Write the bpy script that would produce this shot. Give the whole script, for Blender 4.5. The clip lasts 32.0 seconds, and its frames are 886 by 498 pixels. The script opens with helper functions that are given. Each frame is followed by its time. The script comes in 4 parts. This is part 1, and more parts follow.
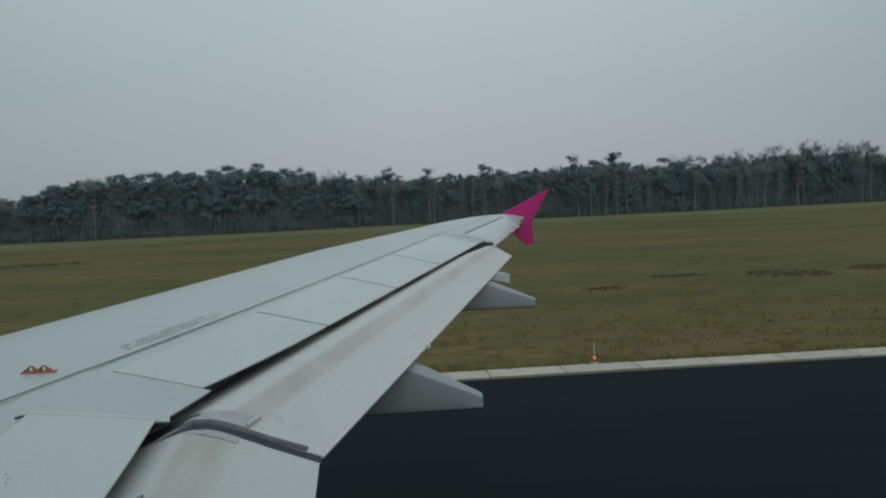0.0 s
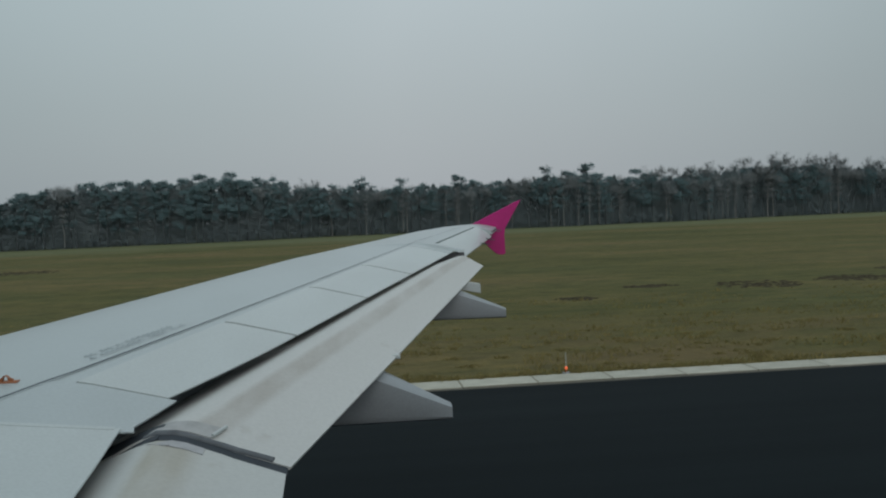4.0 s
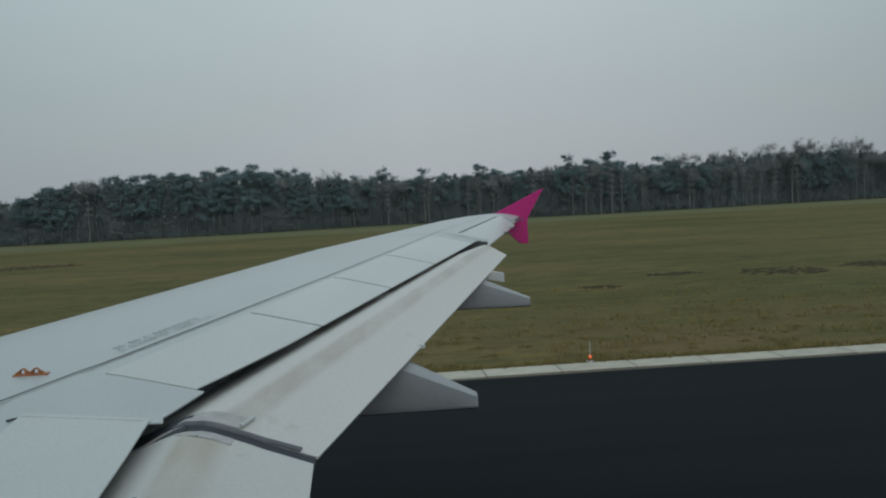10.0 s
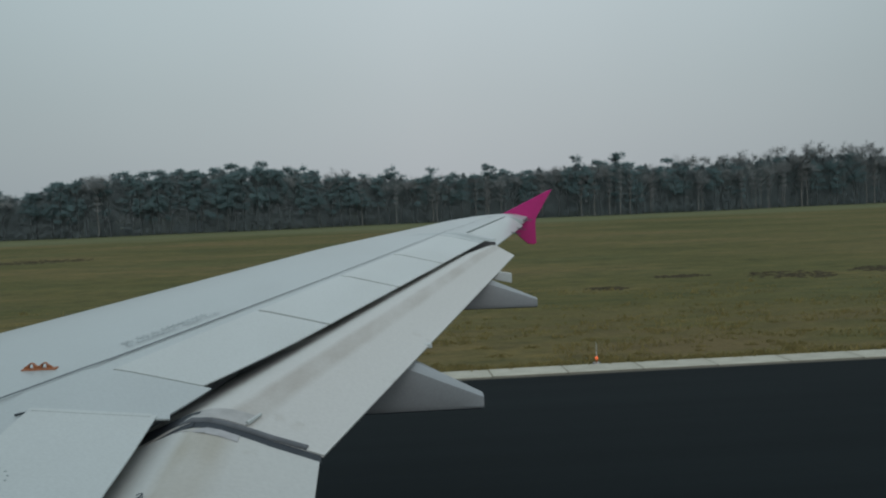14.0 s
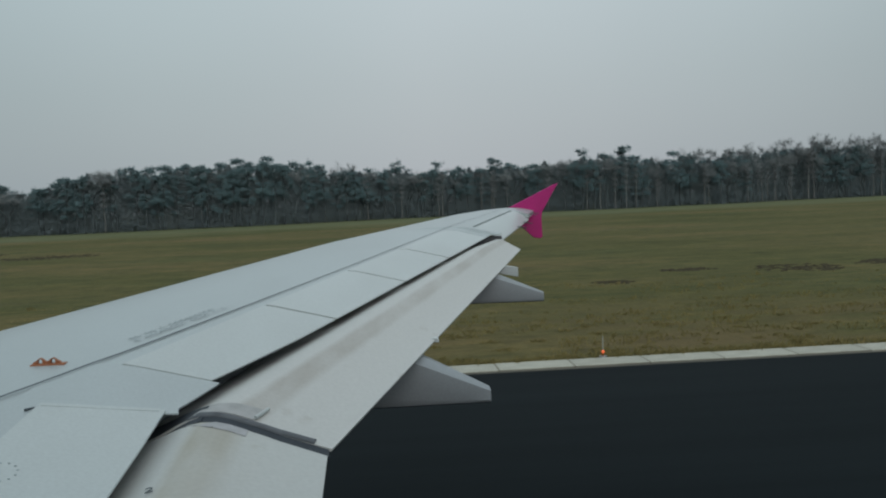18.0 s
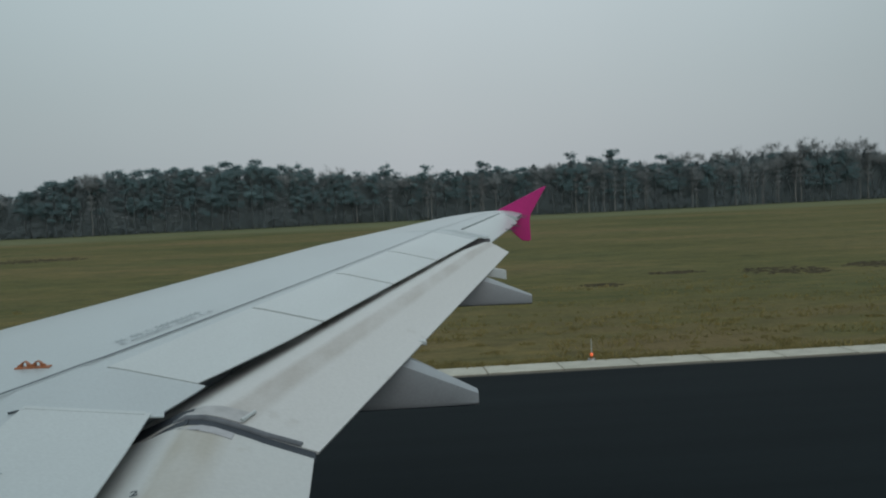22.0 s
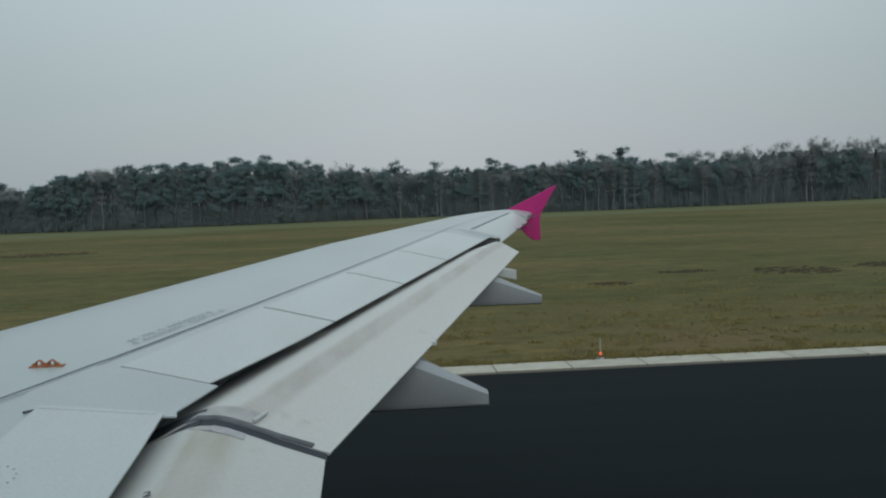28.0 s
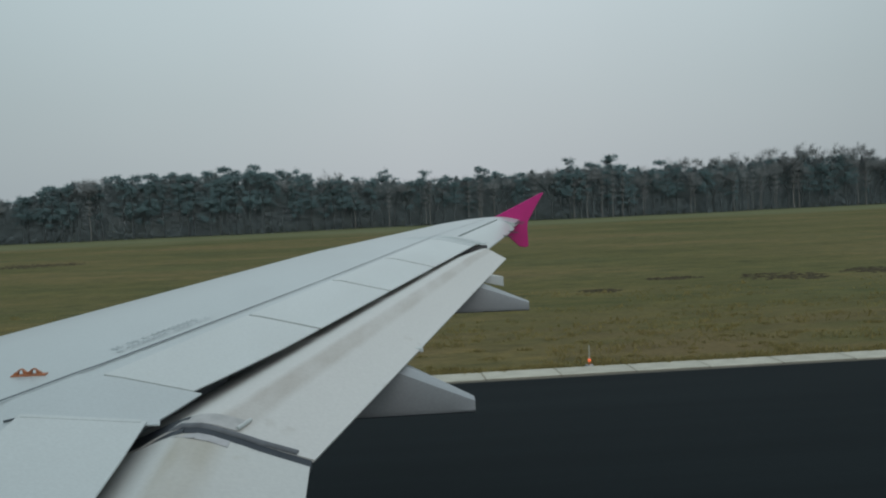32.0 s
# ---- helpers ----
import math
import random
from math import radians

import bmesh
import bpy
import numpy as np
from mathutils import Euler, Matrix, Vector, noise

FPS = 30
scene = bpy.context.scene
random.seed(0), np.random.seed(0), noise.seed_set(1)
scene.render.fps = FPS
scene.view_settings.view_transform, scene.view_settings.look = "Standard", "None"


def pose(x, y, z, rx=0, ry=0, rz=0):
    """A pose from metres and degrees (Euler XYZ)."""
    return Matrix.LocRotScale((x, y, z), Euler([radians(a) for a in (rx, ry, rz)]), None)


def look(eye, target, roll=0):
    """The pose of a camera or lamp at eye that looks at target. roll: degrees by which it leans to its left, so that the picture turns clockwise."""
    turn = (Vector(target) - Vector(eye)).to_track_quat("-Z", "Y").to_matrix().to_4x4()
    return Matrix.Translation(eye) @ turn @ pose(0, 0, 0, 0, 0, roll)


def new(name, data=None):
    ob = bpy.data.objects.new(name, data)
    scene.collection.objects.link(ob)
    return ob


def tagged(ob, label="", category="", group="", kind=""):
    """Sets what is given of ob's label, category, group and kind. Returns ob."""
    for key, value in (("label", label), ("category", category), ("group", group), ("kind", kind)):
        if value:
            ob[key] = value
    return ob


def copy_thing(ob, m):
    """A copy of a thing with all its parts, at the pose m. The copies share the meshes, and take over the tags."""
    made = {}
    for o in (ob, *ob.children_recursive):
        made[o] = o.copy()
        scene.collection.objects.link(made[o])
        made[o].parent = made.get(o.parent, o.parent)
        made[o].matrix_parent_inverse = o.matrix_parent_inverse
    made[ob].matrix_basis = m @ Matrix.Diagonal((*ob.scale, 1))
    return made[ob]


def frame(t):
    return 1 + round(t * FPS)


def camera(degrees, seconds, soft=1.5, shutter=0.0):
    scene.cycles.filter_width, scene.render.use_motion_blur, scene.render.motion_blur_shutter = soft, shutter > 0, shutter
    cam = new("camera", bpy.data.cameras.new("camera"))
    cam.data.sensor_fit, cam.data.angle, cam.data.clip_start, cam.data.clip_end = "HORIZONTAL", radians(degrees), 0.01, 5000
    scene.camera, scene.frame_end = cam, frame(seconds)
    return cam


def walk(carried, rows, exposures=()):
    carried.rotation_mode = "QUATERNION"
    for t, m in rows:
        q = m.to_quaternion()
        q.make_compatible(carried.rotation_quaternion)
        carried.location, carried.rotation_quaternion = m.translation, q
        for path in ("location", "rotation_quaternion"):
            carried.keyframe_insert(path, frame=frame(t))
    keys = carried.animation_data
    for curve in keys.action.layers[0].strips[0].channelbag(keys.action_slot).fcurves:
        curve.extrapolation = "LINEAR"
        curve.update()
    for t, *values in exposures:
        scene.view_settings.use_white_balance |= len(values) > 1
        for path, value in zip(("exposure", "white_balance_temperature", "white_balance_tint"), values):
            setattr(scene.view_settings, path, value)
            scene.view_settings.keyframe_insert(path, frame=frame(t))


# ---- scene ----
cam = camera(50.58, 32.0, soft=2.1)
# seconds, place, tilt, lean, turn of the hand-held camera at the cabin window
PATH = [
    (0, 6.470, 1.793, 4.402, 87.50, 2.49, -4.82),
    (0.5, 6.469, 1.802, 4.400, 87.61, 2.42, -5.38),
    (1, 6.481, 1.801, 4.408, 87.62, 2.20, -6.08),
    (1.5, 6.478, 1.799, 4.402, 87.83, 2.36, -6.30),
    (2, 6.491, 1.799, 4.394, 88.03, 2.41, -6.79),
    (2.5, 6.477, 1.804, 4.394, 88.07, 2.23, -6.31),
    (3, 6.490, 1.799, 4.387, 88.05, 2.41, -6.27),
    (3.5, 6.494, 1.797, 4.399, 88.05, 2.29, -6.36),
    (5.5, 6.489, 1.812, 4.392, 87.98, 2.33, -6.64),
    (6, 6.483, 1.811, 4.397, 87.76, 2.28, -6.50),
    (6.5, 6.487, 1.806, 4.395, 87.71, 2.55, -6.19),
    (7, 6.490, 1.807, 4.407, 87.50, 2.49, -6.26),
    (7.5, 6.485, 1.808, 4.397, 87.55, 2.73, -6.14),
    (8, 6.487, 1.794, 4.382, 87.50, 3.19, -5.87),
    (8.5, 6.483, 1.803, 4.393, 87.21, 3.15, -5.50),
    (9, 6.472, 1.799, 4.406, 87.05, 2.71, -5.40),
    (9.5, 6.482, 1.805, 4.396, 87.22, 2.95, -5.06),
    (10, 6.481, 1.807, 4.397, 87.48, 2.85, -5.12),
    (10.5, 6.478, 1.804, 4.399, 87.72, 2.88, -5.19),
    (11, 6.478, 1.803, 4.399, 87.78, 2.89, -5.14),
    (11.5, 6.484, 1.801, 4.398, 87.90, 2.85, -5.00),
    (12, 6.476, 1.798, 4.405, 87.90, 2.53, -5.07),
    (12.5, 6.476, 1.807, 4.398, 87.86, 2.28, -5.10),
    (13, 6.478, 1.805, 4.397, 87.73, 2.18, -4.95),
    (13.5, 6.476, 1.808, 4.396, 87.63, 2.07, -4.68),
    (14, 6.478, 1.802, 4.401, 87.46, 2.18, -4.63),
    (14.5, 6.478, 1.794, 4.400, 87.36, 2.38, -4.26),
    (15, 6.475, 1.796, 4.396, 87.22, 2.58, -4.14),
    (15.5, 6.471, 1.799, 4.397, 87.07, 2.67, -4.18),
    (17.5, 6.467, 1.788, 4.403, 87.08, 2.49, -4.27),
    (18, 6.473, 1.797, 4.402, 87.12, 2.40, -4.28),
    (18.5, 6.475, 1.797, 4.402, 87.16, 2.69, -4.19),
    (19, 6.477, 1.796, 4.400, 87.19, 3.02, -4.09),
    (19.5, 6.476, 1.791, 4.402, 87.22, 3.29, -4.15),
    (20, 6.470, 1.797, 4.402, 87.28, 3.24, -4.33),
    (20.5, 6.473, 1.799, 4.403, 87.28, 3.02, -4.45),
    (21, 6.475, 1.791, 4.398, 87.35, 2.97, -4.66),
    (21.5, 6.472, 1.799, 4.403, 87.35, 2.57, -4.89),
    (22, 6.483, 1.803, 4.395, 87.29, 2.40, -4.95),
    (22.5, 6.482, 1.798, 4.398, 87.13, 1.91, -5.05),
    (23, 6.471, 1.796, 4.402, 86.98, 1.78, -5.05),
    (23.5, 6.475, 1.799, 4.418, 86.92, 1.64, -4.99),
    (24, 6.476, 1.799, 4.399, 87.09, 2.07, -4.91),
    (24.5, 6.471, 1.798, 4.413, 87.13, 1.91, -4.82),
    (25, 6.477, 1.794, 4.417, 87.27, 2.18, -4.65),
    (25.5, 6.472, 1.788, 4.405, 87.40, 2.42, -4.67),
    (27.5, 6.469, 1.786, 4.421, 87.32, 2.31, -4.45),
    (28, 6.469, 1.789, 4.428, 87.11, 2.02, -4.38),
    (28.5, 6.471, 1.789, 4.430, 87.06, 2.14, -4.34),
    (29, 6.477, 1.786, 4.410, 87.22, 2.34, -4.15),
    (29.5, 6.476, 1.790, 4.409, 87.19, 2.53, -4.08),
    (30, 6.483, 1.796, 4.411, 87.31, 2.33, -4.20),
    (30.5, 6.484, 1.797, 4.403, 87.62, 2.13, -4.82),
    (31, 6.486, 1.797, 4.411, 87.78, 1.95, -5.16),
    (31.5, 6.486, 1.799, 4.411, 87.85, 2.24, -5.13),
    (32, 6.495, 1.794, 4.409, 87.61, 2.36, -5.05),
]
walk(cam, [(t, pose(x, y, z, rx, ry, rz)) for t, x, y, z, rx, ry, rz in PATH],
     [(0, -0.18), (9, -0.14), (18, -0.03), (25, -0.03), (28, 0.05), (32, 0.08)])

# ---- overcast daylight ----
world = bpy.data.worlds.new("overcast_sky")
scene.world = world
world.use_nodes = True
wn, wl = world.node_tree.nodes, world.node_tree.links
wn.clear()
sky = wn.new("ShaderNodeTexSky")
sky.sky_type, sky.sun_disc = "NISHITA", False
sky.sun_elevation, sky.sun_rotation = radians(25.5), radians(167.5)
sky.air_density, sky.dust_density = 2.0, 4.0
coord = wn.new("ShaderNodeTexCoord")
sep = wn.new("ShaderNodeSeparateXYZ")
wl.new(coord.outputs["Generated"], sep.inputs[0])
ramp = wn.new("ShaderNodeValToRGB")
ramp.color_ramp.elements[0].position, ramp.color_ramp.elements[0].color = 0.0, (0.395, 0.43, 0.45, 1)
ramp.color_ramp.elements[1].position, ramp.color_ramp.elements[1].color = 1.0, (0.62, 0.72, 0.75, 1)
mid = ramp.color_ramp.elements.new(0.12)
mid.color = (0.43, 0.49, 0.51, 1)
mid2 = ramp.color_ramp.elements.new(0.3)
mid2.color = (0.52, 0.61, 0.635, 1)
wl.new(sep.outputs["Z"], ramp.inputs[0])
cloud = wn.new("ShaderNodeTexNoise")
cloud.inputs["Scale"].default_value, cloud.inputs["Detail"].default_value = 1.6, 3.0
wl.new(coord.outputs["Generated"], cloud.inputs["Vector"])
uneven = wn.new("ShaderNodeMapRange")
uneven.inputs["To Min"].default_value, uneven.inputs["To Max"].default_value = 0.9, 1.1
wl.new(cloud.outputs["Fac"], uneven.inputs["Value"])
deck = wn.new("ShaderNodeMix")
deck.data_type, deck.blend_type = "RGBA", "MULTIPLY"
deck.inputs["Factor"].default_value = 1.0
wl.new(ramp.outputs["Color"], deck.inputs["A"])
wl.new(uneven.outputs["Result"], deck.inputs["B"])
side = wn.new("ShaderNodeMapRange")
side.inputs["From Min"].default_value, side.inputs["From Max"].default_value = -1.0, 1.0
wl.new(sep.outputs["X"], side.inputs["Value"])
drift = wn.new("ShaderNodeValToRGB")
for at, tone in ((0.30, (0.796, 0.845, 0.865)), (0.42, (0.925, 0.95, 0.967)), (0.53, (1.03, 1.02, 1.04)), (0.62, (1, 1, 1.02)), (0.70, (0.915, 0.935, 0.952)), (0.78, (0.796, 0.83, 0.845))):
    drift.color_ramp.elements.new(at).color = (*tone, 1)
drift.color_ramp.elements[0].color = (0.80, 0.84, 0.85, 1)
drift.color_ramp.elements[-1].color = (0.80, 0.83, 0.83, 1)
wl.new(side.outputs["Result"], drift.inputs["Fac"])
veil = wn.new("ShaderNodeMix")
veil.data_type, veil.blend_type = "RGBA", "MULTIPLY"
veil.inputs["Factor"].default_value = 1.0
wl.new(deck.outputs["Result"], veil.inputs["A"])
wl.new(drift.outputs["Color"], veil.inputs["B"])
bg_clouds, bg_sky = wn.new("ShaderNodeBackground"), wn.new("ShaderNodeBackground")
bg_clouds.inputs["Strength"].default_value = 1.06
bg_sky.inputs["Strength"].default_value = 0.06
wl.new(veil.outputs["Result"], bg_clouds.inputs["Color"])
wl.new(sky.outputs["Color"], bg_sky.inputs["Color"])
both = wn.new("ShaderNodeMixShader")
both.inputs["Fac"].default_value = 0.92
wl.new(bg_sky.outputs[0], both.inputs[1])
wl.new(bg_clouds.outputs[0], both.inputs[2])
out = wn.new("ShaderNodeOutputWorld")
wl.new(both.outputs[0], out.inputs["Surface"])

sun_data = bpy.data.lights.new("veiled_sun", "SUN")
sun_data.energy, sun_data.angle, sun_data.color = 0.6, radians(40), (1.0, 0.97, 0.93)
sun = new("veiled_sun", sun_data)
sun.matrix_world = look((20, -90, 44), (0, 0, 0))


# ---- materials ----
def material(name, rough=0.6, metal=0.0):
    m = bpy.data.materials.new(name)
    m.use_nodes = True
    n = m.node_tree.nodes
    b = n["Principled BSDF"]
    b.inputs["Roughness"].default_value, b.inputs["Metallic"].default_value = rough, metal
    return m, n, m.node_tree.links, b


def noise_ramp(n, l, scale, stops, stretch=(1, 1, 1), detail=6.0, source="Object"):
    """A noise in metres, sent through a colour ramp."""
    c, mp, t, r = n.new("ShaderNodeTexCoord"), n.new("ShaderNodeMapping"), n.new("ShaderNodeTexNoise"), n.new("ShaderNodeValToRGB")
    mp.inputs["Scale"].default_value = stretch
    l.new(c.outputs[source], mp.inputs["Vector"])
    l.new(mp.outputs["Vector"], t.inputs["Vector"])
    t.inputs["Scale"].default_value, t.inputs["Detail"].default_value = scale, detail
    l.new(t.outputs["Fac"], r.inputs["Fac"])
    e = r.color_ramp.elements
    e[0].position, e[0].color = stops[0][0], (*stops[0][1], 1)
    e[1].position, e[1].color = stops[-1][0], (*stops[-1][1], 1)
    for p, col in stops[1:-1]:
        e.new(p).color = (*col, 1)
    return r.outputs["Color"], t.outputs["Fac"]


def mixed(n, l, kind, fac, a, b):
    m = n.new("ShaderNodeMix")
    m.data_type, m.blend_type = "RGBA", kind
    for value, socket in ((fac, m.inputs["Factor"]), (a, m.inputs["A"]), (b, m.inputs["B"])):
        if isinstance(value, (int, float)):
            socket.default_value = value
        elif isinstance(value, tuple):
            socket.default_value = (*value, 1)
        else:
            l.new(value, socket)
    return m.outputs["Result"]


def bump(n, l, b, height, strength, distance):
    k = n.new("ShaderNodeBump")
    k.inputs["Strength"].default_value, k.inputs["Distance"].default_value = strength, distance
    l.new(height, k.inputs["Height"])
    l.new(k.outputs["Normal"], b.inputs["Normal"])


def painted(name, col, dirt, amount, rough=0.42, stretch=(0.7, 0.25, 1), scale=2.2):
    """Aircraft paint: faint streaks of dirt, fine speckle and a soft orange-peel relief."""
    m, n, l, b = material(name, rough)
    streak, _ = noise_ramp(n, l, scale, [(0.42, (0, 0, 0)), (0.75, (1, 1, 1))], stretch)
    tint = mixed(n, l, "MIX", streak, col, tuple(c * (1 - amount) + d * amount for c, d in zip(col, dirt)))
    fine, fac = noise_ramp(n, l, 60.0, [(0.3, (0.93, 0.93, 0.93)), (0.7, (1.04, 1.04, 1.04))])
    l.new(mixed(n, l, "MULTIPLY", 1.0, tint, fine), b.inputs["Base Color"])
    bump(n, l, b, fac, 0.03, 0.002)
    b.inputs["Specular IOR Level"].default_value = 0.65
    return m


def banded(name, col, dirt, bands):
    """Flap paint with long stains that follow the span; UV runs along the span and along the chord."""
    m, n, l, b = material(name, 0.45)
    c, sp = n.new("ShaderNodeTexCoord"), n.new("ShaderNodeSeparateXYZ")
    wob = n.new("ShaderNodeTexNoise")
    wob.inputs["Scale"].default_value, wob.inputs["Detail"].default_value = 3.0, 5.0
    l.new(c.outputs["Object"], wob.inputs["Vector"])
    l.new(c.outputs["UV"], sp.inputs[0])
    add = n.new("ShaderNodeMath")
    add.operation = "MULTIPLY_ADD"
    add.inputs[1].default_value = 0.045
    l.new(wob.outputs["Fac"], add.inputs[0])
    l.new(sp.outputs["Y"], add.inputs[2])
    r = n.new("ShaderNodeValToRGB")
    e = r.color_ramp.elements
    e[0].position, e[0].color = bands[0][0], (bands[0][1],) * 3 + (1,)
    e[1].position, e[1].color = bands[-1][0], (bands[-1][1],) * 3 + (1,)
    for p, v in bands[1:-1]:
        e.new(p).color = (v, v, v, 1)
    l.new(add.outputs[0], r.inputs["Fac"])
    blot, _ = noise_ramp(n, l, 1.9, [(0.28, (0.30, 0.30, 0.30)), (0.60, (1, 1, 1))], (1.2, 0.6, 1), 7.0)
    streak, _ = noise_ramp(n, l, 9.0, [(0.30, (0.62, 0.62, 0.62)), (0.68, (1.0, 1.0, 1.0))], (1.0, 0.10, 1), 5.0)
    spots, _ = noise_ramp(n, l, 5.5, [(0.66, (0, 0, 0)), (0.74, (0.28, 0.28, 0.28))], (1.0, 0.7, 1), 3.0)
    amount = mixed(n, l, "MULTIPLY", 1.0, mixed(n, l, "MULTIPLY", 1.0, r.outputs["Color"], blot), streak)
    amount = mixed(n, l, "LIGHTEN", 1.0, amount, spots)
    fine, fac = noise_ramp(n, l, 45.0, [(0.3, (0.94, 0.94, 0.94)), (0.7, (1.03, 1.03, 1.03))])
    l.new(mixed(n, l, "MULTIPLY", 1.0, mixed(n, l, "MIX", amount, col, dirt), fine), b.inputs["Base Color"])
    bump(n, l, b, fac, 0.05, 0.002)
    return m


def plain(name, col, rough=0.6, metal=0.0, vary=0.12, scale=8.0):
    m, n, l, b = material(name, rough, metal)
    b.inputs["Specular IOR Level"].default_value = 0.08 if rough >= 0.9 else 0.5
    tone, fac = noise_ramp(n, l, scale, [(0.3, tuple(c * (1 - vary) for c in col)), (0.7, tuple(c * (1 + vary) for c in col))])
    l.new(tone, b.inputs["Base Color"])
    bump(n, l, b, fac, 0.1, 0.005)
    return m


WING = painted("grey_wing_paint", (0.425, 0.469, 0.482), (0.304, 0.33, 0.335), 0.30, 0.30)
SPOILER = painted("pale_spoiler_paint", (0.503, 0.541, 0.543), (0.371, 0.381, 0.376), 0.30, 0.28)
FLAP = banded("stained_flap_paint", (0.583, 0.579, 0.566), (0.341, 0.304, 0.267), [(0.0, 0.25), (0.12, 0.3), (0.24, 0.12), (0.36, 0.08), (0.42, 0.8), (0.54, 0.75), (0.60, 0.08), (1.0, 0.0)])
FLAP_IN = banded("beige_stained_flap_paint", (0.55, 0.557, 0.545), (0.365, 0.33, 0.265), [(0.0, 0.3), (0.12, 0.1), (0.20, 0.08), (0.27, 0.85), (0.44, 0.8), (0.56, 0.15), (0.7, 0.05), (1.0, 0.0)])
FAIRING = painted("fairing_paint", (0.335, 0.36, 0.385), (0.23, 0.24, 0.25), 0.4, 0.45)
FUSELAGE = painted("white_fuselage_paint", (0.74, 0.75, 0.76), (0.6, 0.6, 0.6), 0.2, 0.35)
PINK = plain("magenta_fence_paint", (0.43, 0.012, 0.165), 0.4, 0.0, 0.06)
PINK.node_tree.nodes["Principled BSDF"].inputs["Specular IOR Level"].default_value = 0.2
LINE = plain("dark_grey_line_paint", (0.065, 0.08, 0.092), 0.6)
STENCIL = plain("worn_stencil_paint", (0.365, 0.41, 0.43), 0.6)
RUB = plain("worn_grey_rub_paint", (0.385, 0.38, 0.38), 0.5, 0.0, 0.16, 14.0)
RUB_IN = plain("scuffed_mauve_rub_paint", (0.385, 0.38, 0.395), 0.5, 0.0, 0.14, 18.0)
SEAL = plain("grey_flap_seal", (0.115, 0.125, 0.14), 0.6, 0.0, 0.25, 10.0)
# near-black fill: painted shade at the flap joint, strips under the fairings
DARK_FILL = plain("dark_fill_paint", (0.034, 0.042, 0.054), 0.75)
SOIL = plain("dark_turned_soil", (0.060, 0.050, 0.031), 0.95, 0.0, 0.35, 4.0)
RUBBER = plain("grey_seal_rubber", (0.115, 0.12, 0.13), 0.7)
METAL = plain("dull_bare_metal", (0.32, 0.33, 0.34), 0.45, 0.7)
ORANGE = plain("orange_bracket_paint", (0.35, 0.125, 0.05), 0.55)
TYRE = plain("black_tyre_rubber", (0.02, 0.02, 0.02), 0.85)
WHITE_MARK = plain("worn_white_runway_paint", (0.62, 0.63, 0.60), 0.75, 0.0, 0.3, 3.0)
SIGN_YELLOW = plain("yellow_sign_face", (0.75, 0.47, 0.02), 0.5)
SIGN_BLACK = plain("black_sign_paint", (0.015, 0.015, 0.015), 0.5)
BUILDING = plain("pale_hall_cladding", (0.35, 0.38, 0.40), 0.6)
GLASS_DARK = plain("dark_window_glass", (0.03, 0.035, 0.04), 0.1)


def asphalt():
    m, n, l, b = material("black_runway_asphalt", 0.72)
    broad, _ = noise_ramp(n, l, 0.35, [(0.3, (0.0052, 0.0088, 0.0108)), (0.7, (0.0084, 0.0132, 0.0154))], (0.12, 1, 1))
    lanes, _ = noise_ramp(n, l, 1.1, [(0.3, (0.82, 0.84, 0.86)), (0.7, (1.16, 1.15, 1.14))], (0.025, 1, 1), 4.0)
    grit, fac = noise_ramp(n, l, 90.0, [(0.3, (0.75, 0.75, 0.75)), (0.75, (1.3, 1.3, 1.3))])
    l.new(mixed(n, l, "MULTIPLY", 1.0, mixed(n, l, "MULTIPLY", 1.0, broad, lanes), grit), b.inputs["Base Color"])
    bump(n, l, b, fac, 0.25, 0.006)
    b.inputs["Specular IOR Level"].default_value = 0.04
    return m


def old_asphalt(name, lo, hi):
    m, n, l, b = material(name, 0.8)
    broad, _ = noise_ramp(n, l, 0.5, [(0.3, lo), (0.7, hi)], (0.3, 1, 1))
    grit, fac = noise_ramp(n, l, 70.0, [(0.3, (0.8, 0.8, 0.8)), (0.75, (1.2, 1.2, 1.2))])
    l.new(mixed(n, l, "MULTIPLY", 1.0, broad, grit), b.inputs["Base Color"])
    bump(n, l, b, fac, 0.25, 0.006)
    return m


def concrete():
    m, n, l, b = material("pale_kerb_concrete", 0.85)
    tone, _ = noise_ramp(n, l, 1.3, [(0.3, (0.44, 0.425, 0.36)), (0.7, (0.57, 0.55, 0.475))])
    info, r = n.new("ShaderNodeObjectInfo"), n.new("ShaderNodeMapRange")
    r.inputs["To Min"].default_value, r.inputs["To Max"].default_value = 0.86, 1.08
    l.new(info.outputs["Random"], r.inputs["Value"])
    speck, fac = noise_ramp(n, l, 25.0, [(0.35, (0.78, 0.77, 0.74)), (0.6, (1, 1, 1))])
    l.new(mixed(n, l, "MULTIPLY", 1.0, mixed(n, l, "MULTIPLY", 1.0, tone, speck), r.outputs["Result"]), b.inputs["Base Color"])
    bump(n, l, b, fac, 0.3, 0.006)
    return m


